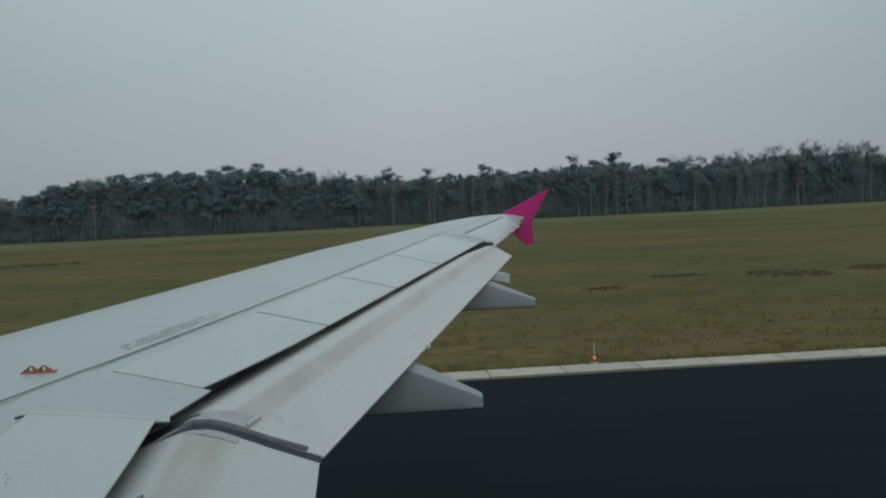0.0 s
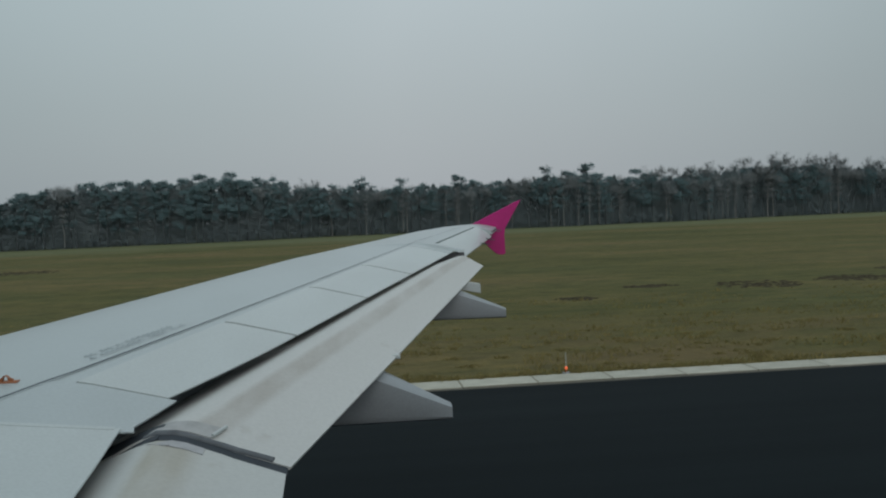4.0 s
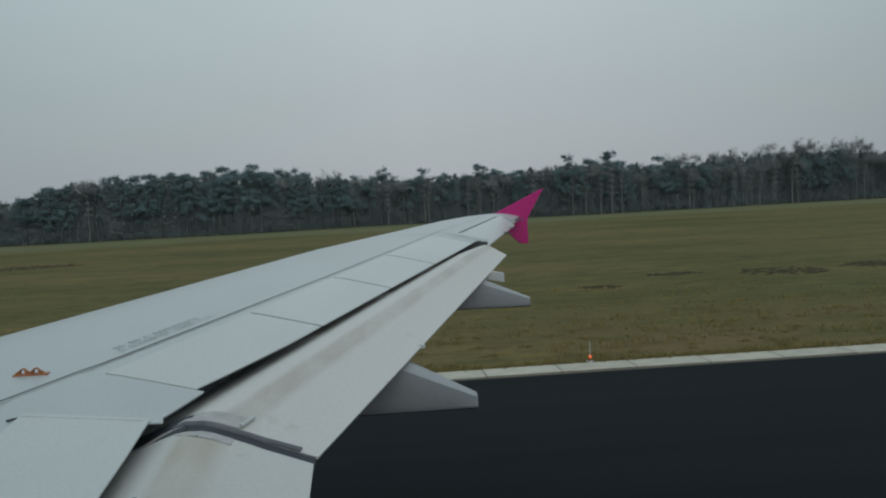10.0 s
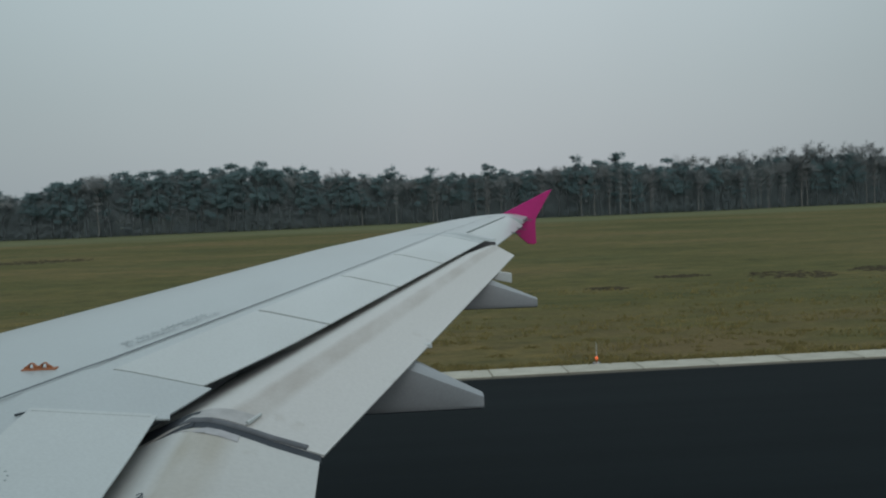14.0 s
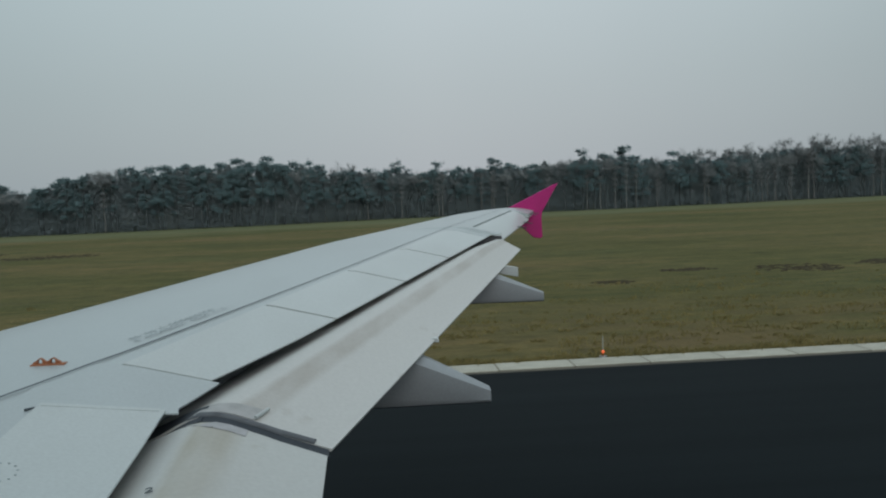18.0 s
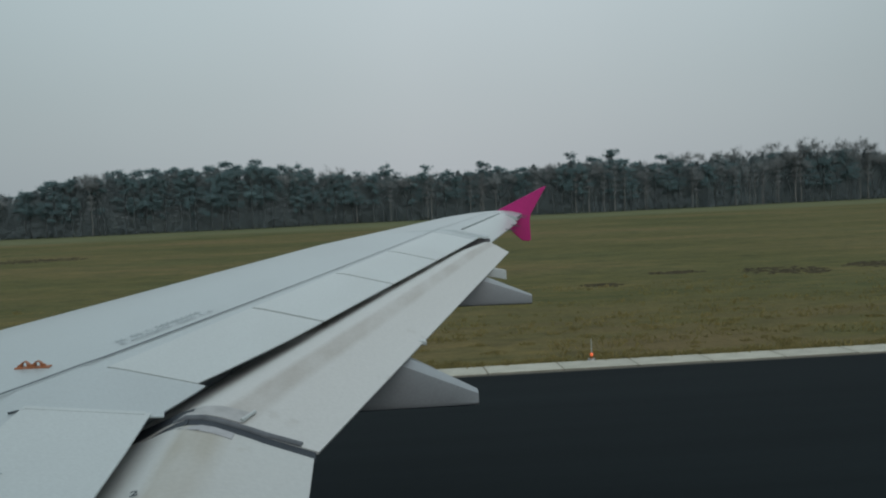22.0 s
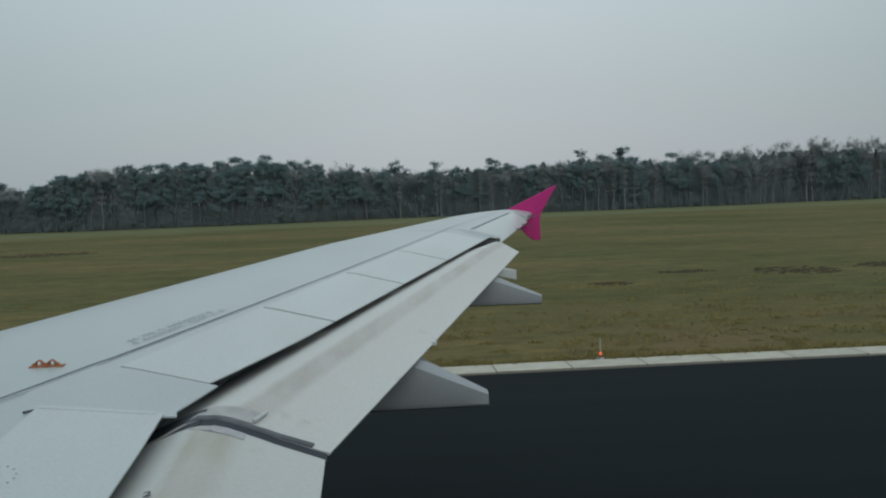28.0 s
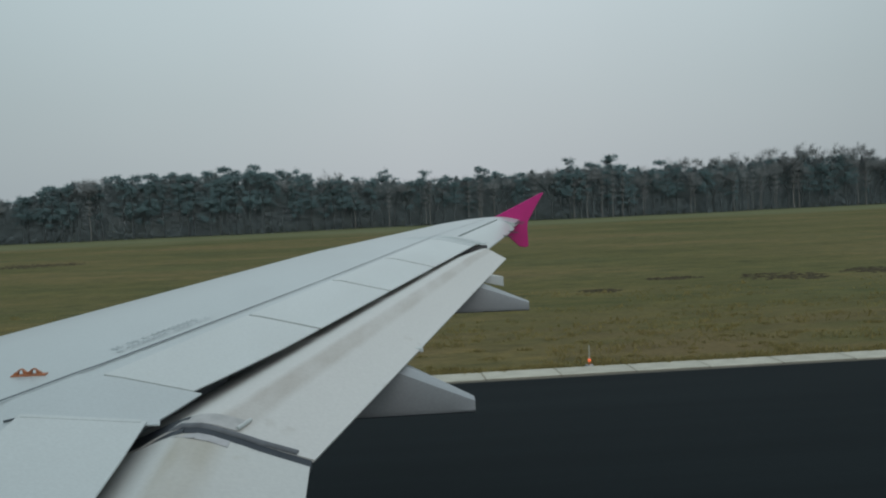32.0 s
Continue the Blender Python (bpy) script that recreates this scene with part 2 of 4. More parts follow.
def grass():
    m, n, l, b = material("winter_grass", 0.95)
    broad, _ = noise_ramp(n, l, 0.045, [(0.30, (0.0874, 0.0891, 0.0336)), (0.44, (0.116, 0.108, 0.0433)), (0.56, (0.144, 0.121, 0.0531)), (0.70, (0.17, 0.129, 0.0618))], (0.55, 1.0, 1), 9.0)
    patch, _ = noise_ramp(n, l, 0.30, [(0.3, (0.76, 0.82, 0.76)), (0.72, (1.16, 1.10, 1.08))], (0.45, 1.0, 1))
    fine, fac = noise_ramp(n, l, 6.0, [(0.28, (0.70, 0.72, 0.66)), (0.5, (1, 1, 1)), (0.75, (1.22, 1.18, 1.14))], (0.6, 1.0, 1))
    mid_tone, _ = noise_ramp(n, l, 1.7, [(0.3, (0.64, 0.70, 0.68)), (0.5, (1, 1, 1)), (0.72, (1.32, 1.20, 1.08))], (0.35, 1.0, 1), 8.0)
    bare, _ = noise_ramp(n, l, 0.10, [(0.64, (0, 0, 0)), (0.74, (0.75, 0.75, 0.75))], (0.28, 1.3, 1), 10.0)
    green, _ = noise_ramp(n, l, 0.075, [(0.50, (0, 0, 0)), (0.70, (0.5, 0.5, 0.5))], (0.6, 1.0, 1), 8.0)
    col = mixed(n, l, "MIX", green, broad, (0.084, 0.102, 0.044))
    for layer in (patch, fine, mid_tone):
        col = mixed(n, l, "MULTIPLY", 1.0, col, layer)
    c, sp = n.new("ShaderNodeTexCoord"), n.new("ShaderNodeSeparateXYZ")
    l.new(c.outputs["Object"], sp.inputs[0])
    # dry brown verge with dark clumps, a few metres wide beside the runway
    near, verge = n.new("ShaderNodeMapRange"), n.new("ShaderNodeValToRGB")
    near.inputs["From Min"].default_value, near.inputs["From Max"].default_value = 26.0, 42.0
    l.new(sp.outputs["Y"], near.inputs["Value"])
    l.new(near.outputs["Result"], verge.inputs["Fac"])
    e = verge.color_ramp.elements
    e[0].position, e[0].color = 0.0, (0.3, 0.3, 0.3, 1)
    e[1].position, e[1].color = 1.0, (0, 0, 0, 1)
    e.new(0.14).color = (0.9, 0.9, 0.9, 1)
    e.new(0.40).color = (0.7, 0.7, 0.7, 1)
    clump, _ = noise_ramp(n, l, 0.5, [(0.40, (0, 0, 0)), (0.60, (1, 1, 1))], (0.3, 1.0, 1), 6.0)
    dark, _ = noise_ramp(n, l, 0.8, [(0.54, (0, 0, 0)), (0.68, (0.5, 0.5, 0.5))], (0.4, 1.0, 1), 8.0)
    dry = mixed(n, l, "MULTIPLY", 1.0, verge.outputs["Color"], clump)
    col = mixed(n, l, "MIX", dry, col, mixed(n, l, "MULTIPLY", 1.0, (0.152, 0.114, 0.055), fine))
    col = mixed(n, l, "MIX", mixed(n, l, "MULTIPLY", 1.0, verge.outputs["Color"], dark), col, (0.058, 0.050, 0.024))
    col = mixed(n, l, "MIX", bare, col, (0.066, 0.056, 0.036))
    # greener meadow along the wood, with a ragged edge
    lean, off = n.new("ShaderNodeMath"), n.new("ShaderNodeMath")
    lean.operation = off.operation = "MULTIPLY_ADD"
    lean.inputs[1].default_value = -0.26
    l.new(sp.outputs["X"], lean.inputs[0])
    l.new(sp.outputs["Y"], lean.inputs[2])
    _, ragged = noise_ramp(n, l, 0.05, [(0, (0, 0, 0)), (1, (1, 1, 1))], (0.4, 1.0, 1), 7.0)
    off.inputs[1].default_value = 70.0
    l.new(ragged, off.inputs[0])
    l.new(lean.outputs[0], off.inputs[2])
    strip = n.new("ShaderNodeMapRange")
    strip.inputs["From Min"].default_value, strip.inputs["From Max"].default_value = 222.0, 258.0
    strip.inputs["To Max"].default_value = 0.85
    l.new(off.outputs[0], strip.inputs["Value"])
    meadow = mixed(n, l, "MULTIPLY", 1.0, (0.145, 0.158, 0.088), patch)
    l.new(mixed(n, l, "MIX", strip.outputs["Result"], col, meadow), b.inputs["Base Color"])
    bump(n, l, b, fac, 0.8, 0.08)
    b.inputs["Specular IOR Level"].default_value = 0.1
    return m


def leafy(name, lo, hi, patch=0.15):
    """Needles, twigs or blades lit from both sides, with one soft normal toward -Y that flattens each blade's own
    shading like haze.
    """
    m, n, l, b = material(name, 0.95)
    geo, info = n.new("ShaderNodeNewGeometry"), n.new("ShaderNodeObjectInfo")
    r = n.new("ShaderNodeValToRGB")
    r.color_ramp.elements[0].color, r.color_ramp.elements[1].color = (*lo, 1), (*hi, 1)
    l.new(geo.outputs["Random Per Island"], r.inputs["Fac"])
    tr = n.new("ShaderNodeMapRange")
    tr.inputs["To Min"].default_value, tr.inputs["To Max"].default_value = 1 - patch, 1 + patch
    l.new(info.outputs["Random"], tr.inputs["Value"])
    clump, _ = noise_ramp(n, l, 0.22, [(0.3, (0.86, 0.88, 0.90)), (0.7, (1.12, 1.10, 1.08))])
    tone = mixed(n, l, "MULTIPLY", 1.0, mixed(n, l, "MULTIPLY", 1.0, r.outputs["Color"], tr.outputs["Result"]), clump)
    soft = n.new("ShaderNodeVectorMath")
    soft.operation = "MULTIPLY_ADD"
    soft.inputs[1].default_value, soft.inputs[2].default_value = (0.12, 0.12, 0.12), (0.0, -1.0, 0.25)
    unit, back = n.new("ShaderNodeVectorMath"), n.new("ShaderNodeVectorMath")
    unit.operation, back.operation = "NORMALIZE", "SCALE"
    back.inputs["Scale"].default_value = -1.0
    l.new(geo.outputs["Normal"], soft.inputs[0])
    l.new(soft.outputs[0], unit.inputs[0])
    l.new(unit.outputs[0], back.inputs[0])
    front, thin, both_sides = n.new("ShaderNodeBsdfDiffuse"), n.new("ShaderNodeBsdfTranslucent"), n.new("ShaderNodeAddShader")
    l.new(tone, front.inputs["Color"])
    l.new(tone, thin.inputs["Color"])
    l.new(unit.outputs[0], front.inputs["Normal"])
    l.new(back.outputs[0], thin.inputs["Normal"])
    l.new(front.outputs[0], both_sides.inputs[0])
    l.new(thin.outputs[0], both_sides.inputs[1])
    n.remove(b)
    l.new(both_sides.outputs[0], n["Material Output"].inputs["Surface"])
    return m


ASPHALT, CONCRETE, GRASS = asphalt(), concrete(), grass()
TAXIWAY = old_asphalt("worn_taxiway_asphalt", (0.035, 0.034, 0.032), (0.06, 0.057, 0.05))
SLAB = old_asphalt("brown_taxiway_concrete", (0.17, 0.155, 0.125), (0.23, 0.21, 0.17))
JOINT = old_asphalt("pale_slab_joint", (0.20, 0.18, 0.13), (0.28, 0.25, 0.19))
SAND = old_asphalt("sandy_joint", (0.075, 0.066, 0.048), (0.115, 0.10, 0.07))
# needles, twigs, bark and undergrowth: base colours paled and blued with distance haze
NEEDLES = leafy("hazed_pine_needles", (0.0858, 0.136, 0.147), (0.099, 0.152, 0.163))
TWIGS = leafy("hazed_winter_twigs", (0.136, 0.154, 0.161), (0.155, 0.172, 0.178))
BARK = plain("hazed_grey_bark", (0.084, 0.098, 0.104), 0.9, 0.0, 0.35, 3.0)
PALE_BARK = plain("pale_birch_bark", (0.19, 0.19, 0.185), 0.85, 0.0, 0.4, 3.0)
BRUSH = leafy("hazed_undergrowth", (0.0858, 0.109, 0.117), (0.0935, 0.118, 0.125))
BLADES = leafy("grass_blades", (0.125, 0.114, 0.047), (0.182, 0.155, 0.07))


def lamp_material(name, col, strength):
    m, n, l, b = material(name, 0.3)
    b.inputs["Base Color"].default_value = (*col, 1)
    b.inputs["Emission Color"].default_value = (*col, 1)
    b.inputs["Emission Strength"].default_value = strength
    return m


LAMP_AMBER, LAMP_RED = lamp_material("amber_lamp_glass", (1.0, 0.16, 0.05), 0.55), lamp_material("red_lamp_glass", (1.0, 0.06, 0.03), 3.0)


# ---- mesh helpers ----
def part(name, bm, mat, parent=None, label=""):
    """Links a bmesh as one mesh object under a thing or a part."""
    me = bpy.data.meshes.new(name)
    bm.normal_update()
    bm.to_mesh(me)
    bm.free()
    me.materials.append(mat)
    ob = new(name, me)
    ob.parent = parent
    return tagged(ob, label)


def smooth(ob, angle=35):
    me = ob.data
    for p in me.polygons:
        p.use_smooth = True
    me.set_sharp_from_angle(angle=radians(angle))
    return ob


def raw_part(name, verts, faces, mat, parent=None, label=""):
    me = bpy.data.meshes.new(name)
    me.from_pydata(verts, [], faces)
    me.materials.append(mat)
    ob = new(name, me)
    ob.parent = parent
    return tagged(ob, label)


def empty_thing(name, label, category, group="", at=(0, 0, 0)):
    ob = new(name)
    ob.location = at
    return tagged(ob, label, category, group)


def box(bm, x0, x1, y0, y1, z0, z1, bevel=0.0):
    r = bmesh.ops.create_cube(bm, size=1.0)
    for v in r["verts"]:
        v.co = Vector(((x0 + x1) / 2 + v.co.x * (x1 - x0), (y0 + y1) / 2 + v.co.y * (y1 - y0), (z0 + z1) / 2 + v.co.z * (z1 - z0)))
    if bevel:
        es = {e for v in r["verts"] for e in v.link_edges}
        bmesh.ops.bevel(bm, geom=list(es), offset=bevel, segments=2, affect="EDGES", profile=0.5)
    return bm


def tube(bm, a, b, ra, rb, n=8, caps=True):
    a, b = Vector(a), Vector(b)
    q = (b - a).to_track_quat("Z", "Y")
    rings = []
    for p, r in ((a, ra), (b, rb)):
        rings.append([bm.verts.new(p + q @ Vector((r * math.cos(2 * math.pi * k / n), r * math.sin(2 * math.pi * k / n), 0))) for k in range(n)])
    for k in range(n):
        bm.faces.new((rings[0][k], rings[0][(k + 1) % n], rings[1][(k + 1) % n], rings[1][k]))
    if caps:
        bm.faces.new(rings[0][::-1])
        bm.faces.new(rings[1])
    return bm


def loft(sections, uv=None):
    """Closed loops of points, one after another, skinned and capped. uv(i, k) gives the map of point k of loop i."""
    bm = bmesh.new()
    rows = [[bm.verts.new(p) for p in s] for s in sections]
    n = len(rows[0])
    layer = bm.loops.layers.uv.new("span_chord") if uv else None
    for i in range(len(rows) - 1):
        for k in range(n):
            j = (k + 1) % n
            f = bm.faces.new((rows[i][k], rows[i][j], rows[i + 1][j], rows[i + 1][k]))
            if uv:
                for lp, (a, b) in zip(f.loops, ((i, k), (i, j), (i + 1, j), (i + 1, k))):
                    lp[layer].uv = uv(a, b)
    bm.faces.new(rows[0][::-1])
    bm.faces.new(rows[-1])
    bmesh.ops.recalc_face_normals(bm, faces=bm.faces)
    return bm


# ---- the wing: x aft, y outboard from the aircraft's centre line ----
Z0 = 2.97          # height of the wing's trailing edge at the root
TIP = 16.88
CREST = ((0.0, 0.17, 0.25, 0.42, 0.65, 0.85, 0.95, 1.0), (0.0, 0.118, 0.138, 0.14, 0.098, 0.028, -0.03, -0.085))


def x_le(y):
    return 0.52 * (y - 1.975) + (0.5 * max(0.0, y - 16.4) ** 2)


def x_ref(y):
    """The trailing edge of the fixed wing and of its spoilers."""
    if y < 6.45:
        return 5.41
    if y < 13.05:
        return 5.57 + 0.377 * (y - 6.92)
    return 8.03 + 0.281 * (y - 13.2)


def z_base(y):
    return Z0 + 0.49 + 0.0846 * (min(y, 13.0) - 6.92) + 0.058 * max(0.0, y - 13.0)


def z_up(x, y):
    r = x_ref(y) if y > 8.0 else 5.41 + 0.15 * math.log(1 + math.exp(0.377 * (y - 6.50) / 0.15))
    c = r - x_le(y)
    return z_base(y) + float(np.interp((r - x) / c, *CREST)) * c / 2.7


def thick(y, s):
    """Wing thickness; s runs from 0 at the leading edge to 1."""
    c = x_ref(y) - x_le(y)
    return 0.105 * c * (1.0 if y > 6.5 else 1.12) * float(np.interp(s, (0, 0.05, 0.2, 0.45, 0.8, 1.0), (0.0, 0.45, 0.85, 1.0, 0.62, 0.4)))


def cut_back(y):
    """How far the fixed skin ends before the trailing edge, to make room for spoilers and aileron."""
    if y < 13.2:
        return 0.50
    return float(np.interp(y, (13.2, 16.2, 16.21, 17), (0.37, 0.28, 0.0, 0.0)))


aircraft = empty_thing("aircraft", "white narrow-body airliner with a magenta wing-tip fence on the runway", "aircraft")


def wing_section(y, back):
    xa, xb = x_le(y), x_ref(y) - back
    pts = [0, 0.004, 0.015, 0.04, 0.08, 0.15, 0.25, 0.37, 0.5, 0.63, 0.76, 0.88, 1.0]
    up = [(xa + (xb - xa) * t, y, z_up(xa + (xb - xa) * t, y)) for t in pts]
    low = [(p[0], y, p[2] - max(0.02, thick(y, t))) for p, t in zip(up[1:], pts[1:])]
    return up + low[::-1]


stations = [1.7, 2.6, 3.6, 4.6, 5.5, 6.0, 6.44, 6.46, 6.9, 7.6, 8.5, 9.25, 10, 10.7, 11.4, 12.1, 12.8, 13.04, 13.06, 13.19, 13.21, 13.8, 14.5, 15.2, 15.8, 16.2, 16.215, 16.5, 16.7, 16.8, TIP]
bm = loft([wing_section(y, cut_back(y)) for y in stations])
wing = smooth(part("wing", bm, WING, aircraft, "light grey painted wing with faint dirt streaks"), 25)


def plate(y0, y1, front, back0=0.0, lift=0.004, thickness=0.03, drop=0.0, ny=6, skew=0.0):
    """A panel that carries on the wing's upper skin from `front` metres ahead of the trailing edge to that edge."""
    secs = []
    for i in range(ny + 1):
        y = y0 + (y1 - y0) * i / ny
        f = front(y) if callable(front) else front
        tail = back0(y) if callable(back0) else back0
        up, low = [], []
        for k in range(7):
            t = k / 6
            x = x_ref(y) - f + (f - tail) * t
            z = z_up(x, y + skew * t) + lift - drop * t * t
            up.append((x, y + skew * t, z))
            low.append((x, y + skew * t, z - thickness * (1 - 0.75 * t)))
        secs.append(up + low[::-1])
    return loft(secs)


SP = [6.935, 8.52, 9.98, 11.29, 12.85]
for a, b in zip(SP, SP[1:]):
    smooth(part("spoiler", plate(a + 0.018, b - 0.018, 0.4985, lambda y: 0.032 * max(0.0, 1 - (y - 6.93) / 1.1)), SPOILER, wing, "pale closed spoiler panel"), 30)
smooth(part("fixed_panel", plate(3.3, 6.935, 0.63, lambda y: 0.03 if y < 6.4 else -0.07 + 0.096 * (y - 6.425), 0.004, 0.03, ny=56), WING, wing, "grey fixed trailing panel"), 30)
smooth(part("fixed_panel", plate(12.85, 13.04, 0.503, 0.0, 0.004, 0.03), WING, wing, "grey fixed trailing panel"), 30)
smooth(part("fixed_panel", plate(13.042, 13.21, 0.503, 0.0, 0.004, 0.03), WING, wing, "grey fixed trailing panel"), 30)
smooth(part("spoiler", plate(3.1, 6.205, 0.505, -0.014, 0.014, 0.035, skew=0.2), SPOILER, wing, "pale inboard spoiler panel, slightly raised"), 30)
smooth(part("hinge_strip", plate(6.165, 6.203, 0.49, 0.012, 0.0165, 0.005, skew=0.2), SPOILER, wing, "thin raised strip along the spoiler end"), 30)
smooth(part("aileron", plate(13.22, 16.19, lambda y: cut_back(y) - 0.035, 0.0, 0.0, 0.05, 0.085), SPOILER, wing, "pale aileron, drooped a little"), 30)


# flaps, a little extended behind and below the fixed trailing edge
NOSE = ((-0.45, -0.33), (-0.41, -0.26), (-0.30, -0.20), (-0.20, -0.155), (-0.10, -0.112), (0.0, -0.076))
BACK = ((0.10, -0.043), (0.18, -0.020), (0.25, -0.009), (0.34, -0.012), (0.42, -0.028), (0.53, -0.062), (0.62, -0.09), (0.70, -0.118), (0.80, -0.148), (0.90, -0.178), (1.0, -0.208))
TOPS = len(NOSE) + len(BACK)


def flap_section(y, x_s, z_s, x_t, z_t, dip=0.5):
    """Rounded nose under the fixed edge, arched back, thin trailing edge; the nose dips at the joint of the two flaps."""
    z_s = z_s - 0.05 * max(0.0, (y - 12.2) / 0.85)
    k = (z_s - z_t) / 0.208
    sag = 1.0 + dip * max(0.0, 1 - abs(y - 6.35) / 0.28)
    sag *= float(np.interp(y, (6.9, 9.5, 12.0), (0.95, 0.65, 0.5)))
    up = [(x_s + u, y, z_s + h * sag) for u, h in NOSE] + [(x_s + (x_t - x_s) * t, y, z_s + h * k * (sag if t < 0.2 else 1.0)) for t, h in BACK]
    low = [(x_t - 0.004, y, z_t - 0.012), (x_s + 0.5 * (x_t - x_s), y, z_s - 0.20 * k), (x_s - 0.15, y, z_s - 0.34)]
    return up + low


def flap_out_te(y):
    return 6.22 + 0.3024 * (y - 6.39), Z0 + 0.24 + 0.0868 * (y - 6.39)


def flap_uv(count, ys):
    return lambda i, k: (ys[i], (0.0 if k < len(NOSE) else BACK[k - len(NOSE)][0]) if k < TOPS else 1.0)


ys = [6.39, 6.45, 6.55, 6.65] + [6.9 + (13.05 - 6.9) * i / 13 for i in range(14)]
outer_flap = smooth(part("outboard_flap", loft([flap_section(y, 5.57 + 0.377 * (y - 6.92), Z0 + 0.49 + 0.0846 * (y - 6.92), *flap_out_te(y)) for y in ys], flap_uv(15, ys)), FLAP, wing, "pale extended flap with long brown-grey stains"), 40)
yi = [2.1, 3.0, 3.9, 4.8, 5.5, 5.9, 6.05, 6.15, 6.25, 6.305]
inner_flap = smooth(part("inboard_flap", loft([flap_section(y, 5.41, Z0 + 0.49 + 0.0846 * (y - 6.92), 6.20, Z0 + 0.232 + 0.0846 * (y - 6.33), 0.0) for y in yi], flap_uv(7, yi)), FLAP_IN, wing, "pale inboard flap with a beige stain"), 40)

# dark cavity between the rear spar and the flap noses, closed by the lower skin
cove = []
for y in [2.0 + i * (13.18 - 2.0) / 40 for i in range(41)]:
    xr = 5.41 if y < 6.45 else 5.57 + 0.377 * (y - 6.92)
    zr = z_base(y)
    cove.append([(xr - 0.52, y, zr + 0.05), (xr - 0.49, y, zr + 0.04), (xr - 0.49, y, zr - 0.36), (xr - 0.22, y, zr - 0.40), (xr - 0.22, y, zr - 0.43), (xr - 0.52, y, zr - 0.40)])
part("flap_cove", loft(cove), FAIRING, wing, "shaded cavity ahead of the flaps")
# dark block added to close the view through the cavity's outer end
bm = box(bmesh.new(), 7.2, 8.02, 13.12, 13.17, z_base(13.1) - 0.40, z_base(13.1) - 0.02, 0.004)
part("end_rib", bm, RUBBER, wing)


# seals along the facing ends of the two flaps
def end_seal(sec, r, dy, mat, label):
    bm = bmesh.new()
    rings = []
    for i, p in enumerate(sec):
        w = r * (0.5 if i == 0 else 1.0)
        rings.append([bm.verts.new((p[0] + 0.25 * w * math.cos(a), p[1] + dy + 1.15 * w * math.cos(a), p[2] + w * math.sin(a))) for a in (k * math.pi / 4 for k in range(8))])
    for i in range(len(rings) - 1):
        for k in range(8):
            bm.faces.new((rings[i][k], rings[i][(k + 1) % 8], rings[i + 1][(k + 1) % 8], rings[i + 1][k]))
    bm.faces.new(rings[0][::-1])
    bm.faces.new(rings[-1])
    bmesh.ops.recalc_face_normals(bm, faces=bm.faces)
    smooth(part("flap_seal", bm, mat, wing, label), 60)


end_seal(flap_section(6.40, 5.373, Z0 + 0.446, *flap_out_te(6.40))[7:16], 0.020, 0.012, SEAL, "dark grey rounded rubber seal at the flap end")
# dark patch over the corner between the two flap noses; it paints the shade there
nose_shade = []
for y0 in (6.315, 6.35, 6.39, 6.46, 6.52, 6.56):
    sec = flap_section(y0, 5.39, z_base(y0), 6.21, z_base(y0) - 0.208)[1:9]
    top = [(p[0] + 0.01, p[1], p[2] + 0.005) for p in sec]
    nose_shade.append(top + [(p[0], p[1], p[2] - 0.012) for p in reversed(top)])
smooth(part("rubber_boot", loft(nose_shade), DARK_FILL, wing, "dark patch between the flap noses, coloured as their shade"), 40)
# dark filler between the flap ends, coloured as the shade of the open gap
gap = []
for y0 in (6.308, 6.345, 6.387):
    sec = flap_section(y0, 5.39, z_base(y0), 6.205, Z0 + 0.236)[4:17]
    rise = 0.002 - 0.012 * (6.384 - y0) / 0.076
    gap.append([(p[0], y0, p[2] + rise) for p in sec] + [(p[0], y0, p[2] - 0.03) for p in reversed(sec)])
part("gap_strip", loft(gap), DARK_FILL, wing, "dark strip that stands for the shade in the gap between the flaps")
# scuffed rub strip along the inboard flap's end
rub = []
for y0, lo, hi in ((6.215, 9, 11), (6.23, 8, 11), (6.27, 7, 11), (6.30, 6, 11)):
    sec = flap_section(y0, 5.41, Z0 + 0.49 + 0.0846 * (y0 - 6.92), 6.20, Z0 + 0.232 + 0.0846 * (y0 - 6.33), 0.0)
    pts = [Vector(sec[lo]).lerp(Vector(sec[lo + 1]), 0.5), Vector(sec[9]), Vector(sec[10]), Vector(sec[hi])]
    rub.append([(p.x, p.y, p.z + 0.004) for p in pts] + [(p.x, p.y, p.z - 0.006) for p in reversed(pts)])
smooth(part("rub_strip", loft(rub), RUB_IN, wing, "scuffed mauve-grey rub strip at the flap end"), 40)
bm = bmesh.new()
secs = []
for y0 in (6.44, 6.49, 6.54, 6.58):
    sec = flap_section(y0, 5.57 + 0.377 * (y0 - 6.92), z_base(y0), *flap_out_te(y0))
    top = [Vector(p) + Vector((0, 0, 0.010)) for p in sec[7:12]]
    secs.append([tuple(p) for p in top] + [(p[0], p[1], p[2] - 0.02) for p in reversed(top)])
smooth(part("rub_plate", loft(secs), RUB, wing, "dull grey rub plate on the flap"), 40)
sec = flap_section(6.46, 5.57 + 0.377 * (6.46 - 6.92), z_base(6.46), *flap_out_te(6.46))
far = flap_section(6.70, 5.57 + 0.377 * (6.70 - 6.92), z_base(6.70), *flap_out_te(6.70))
bm = tube(bmesh.new(), (sec[11][0], 6.46, sec[11][2] + 0.012), (far[11][0] * 0.6 + sec[11][0] * 0.4, 6.604, far[11][2] * 0.6 + sec[11][2] * 0.4 + 0.010), 0.011, 0.010, 8)
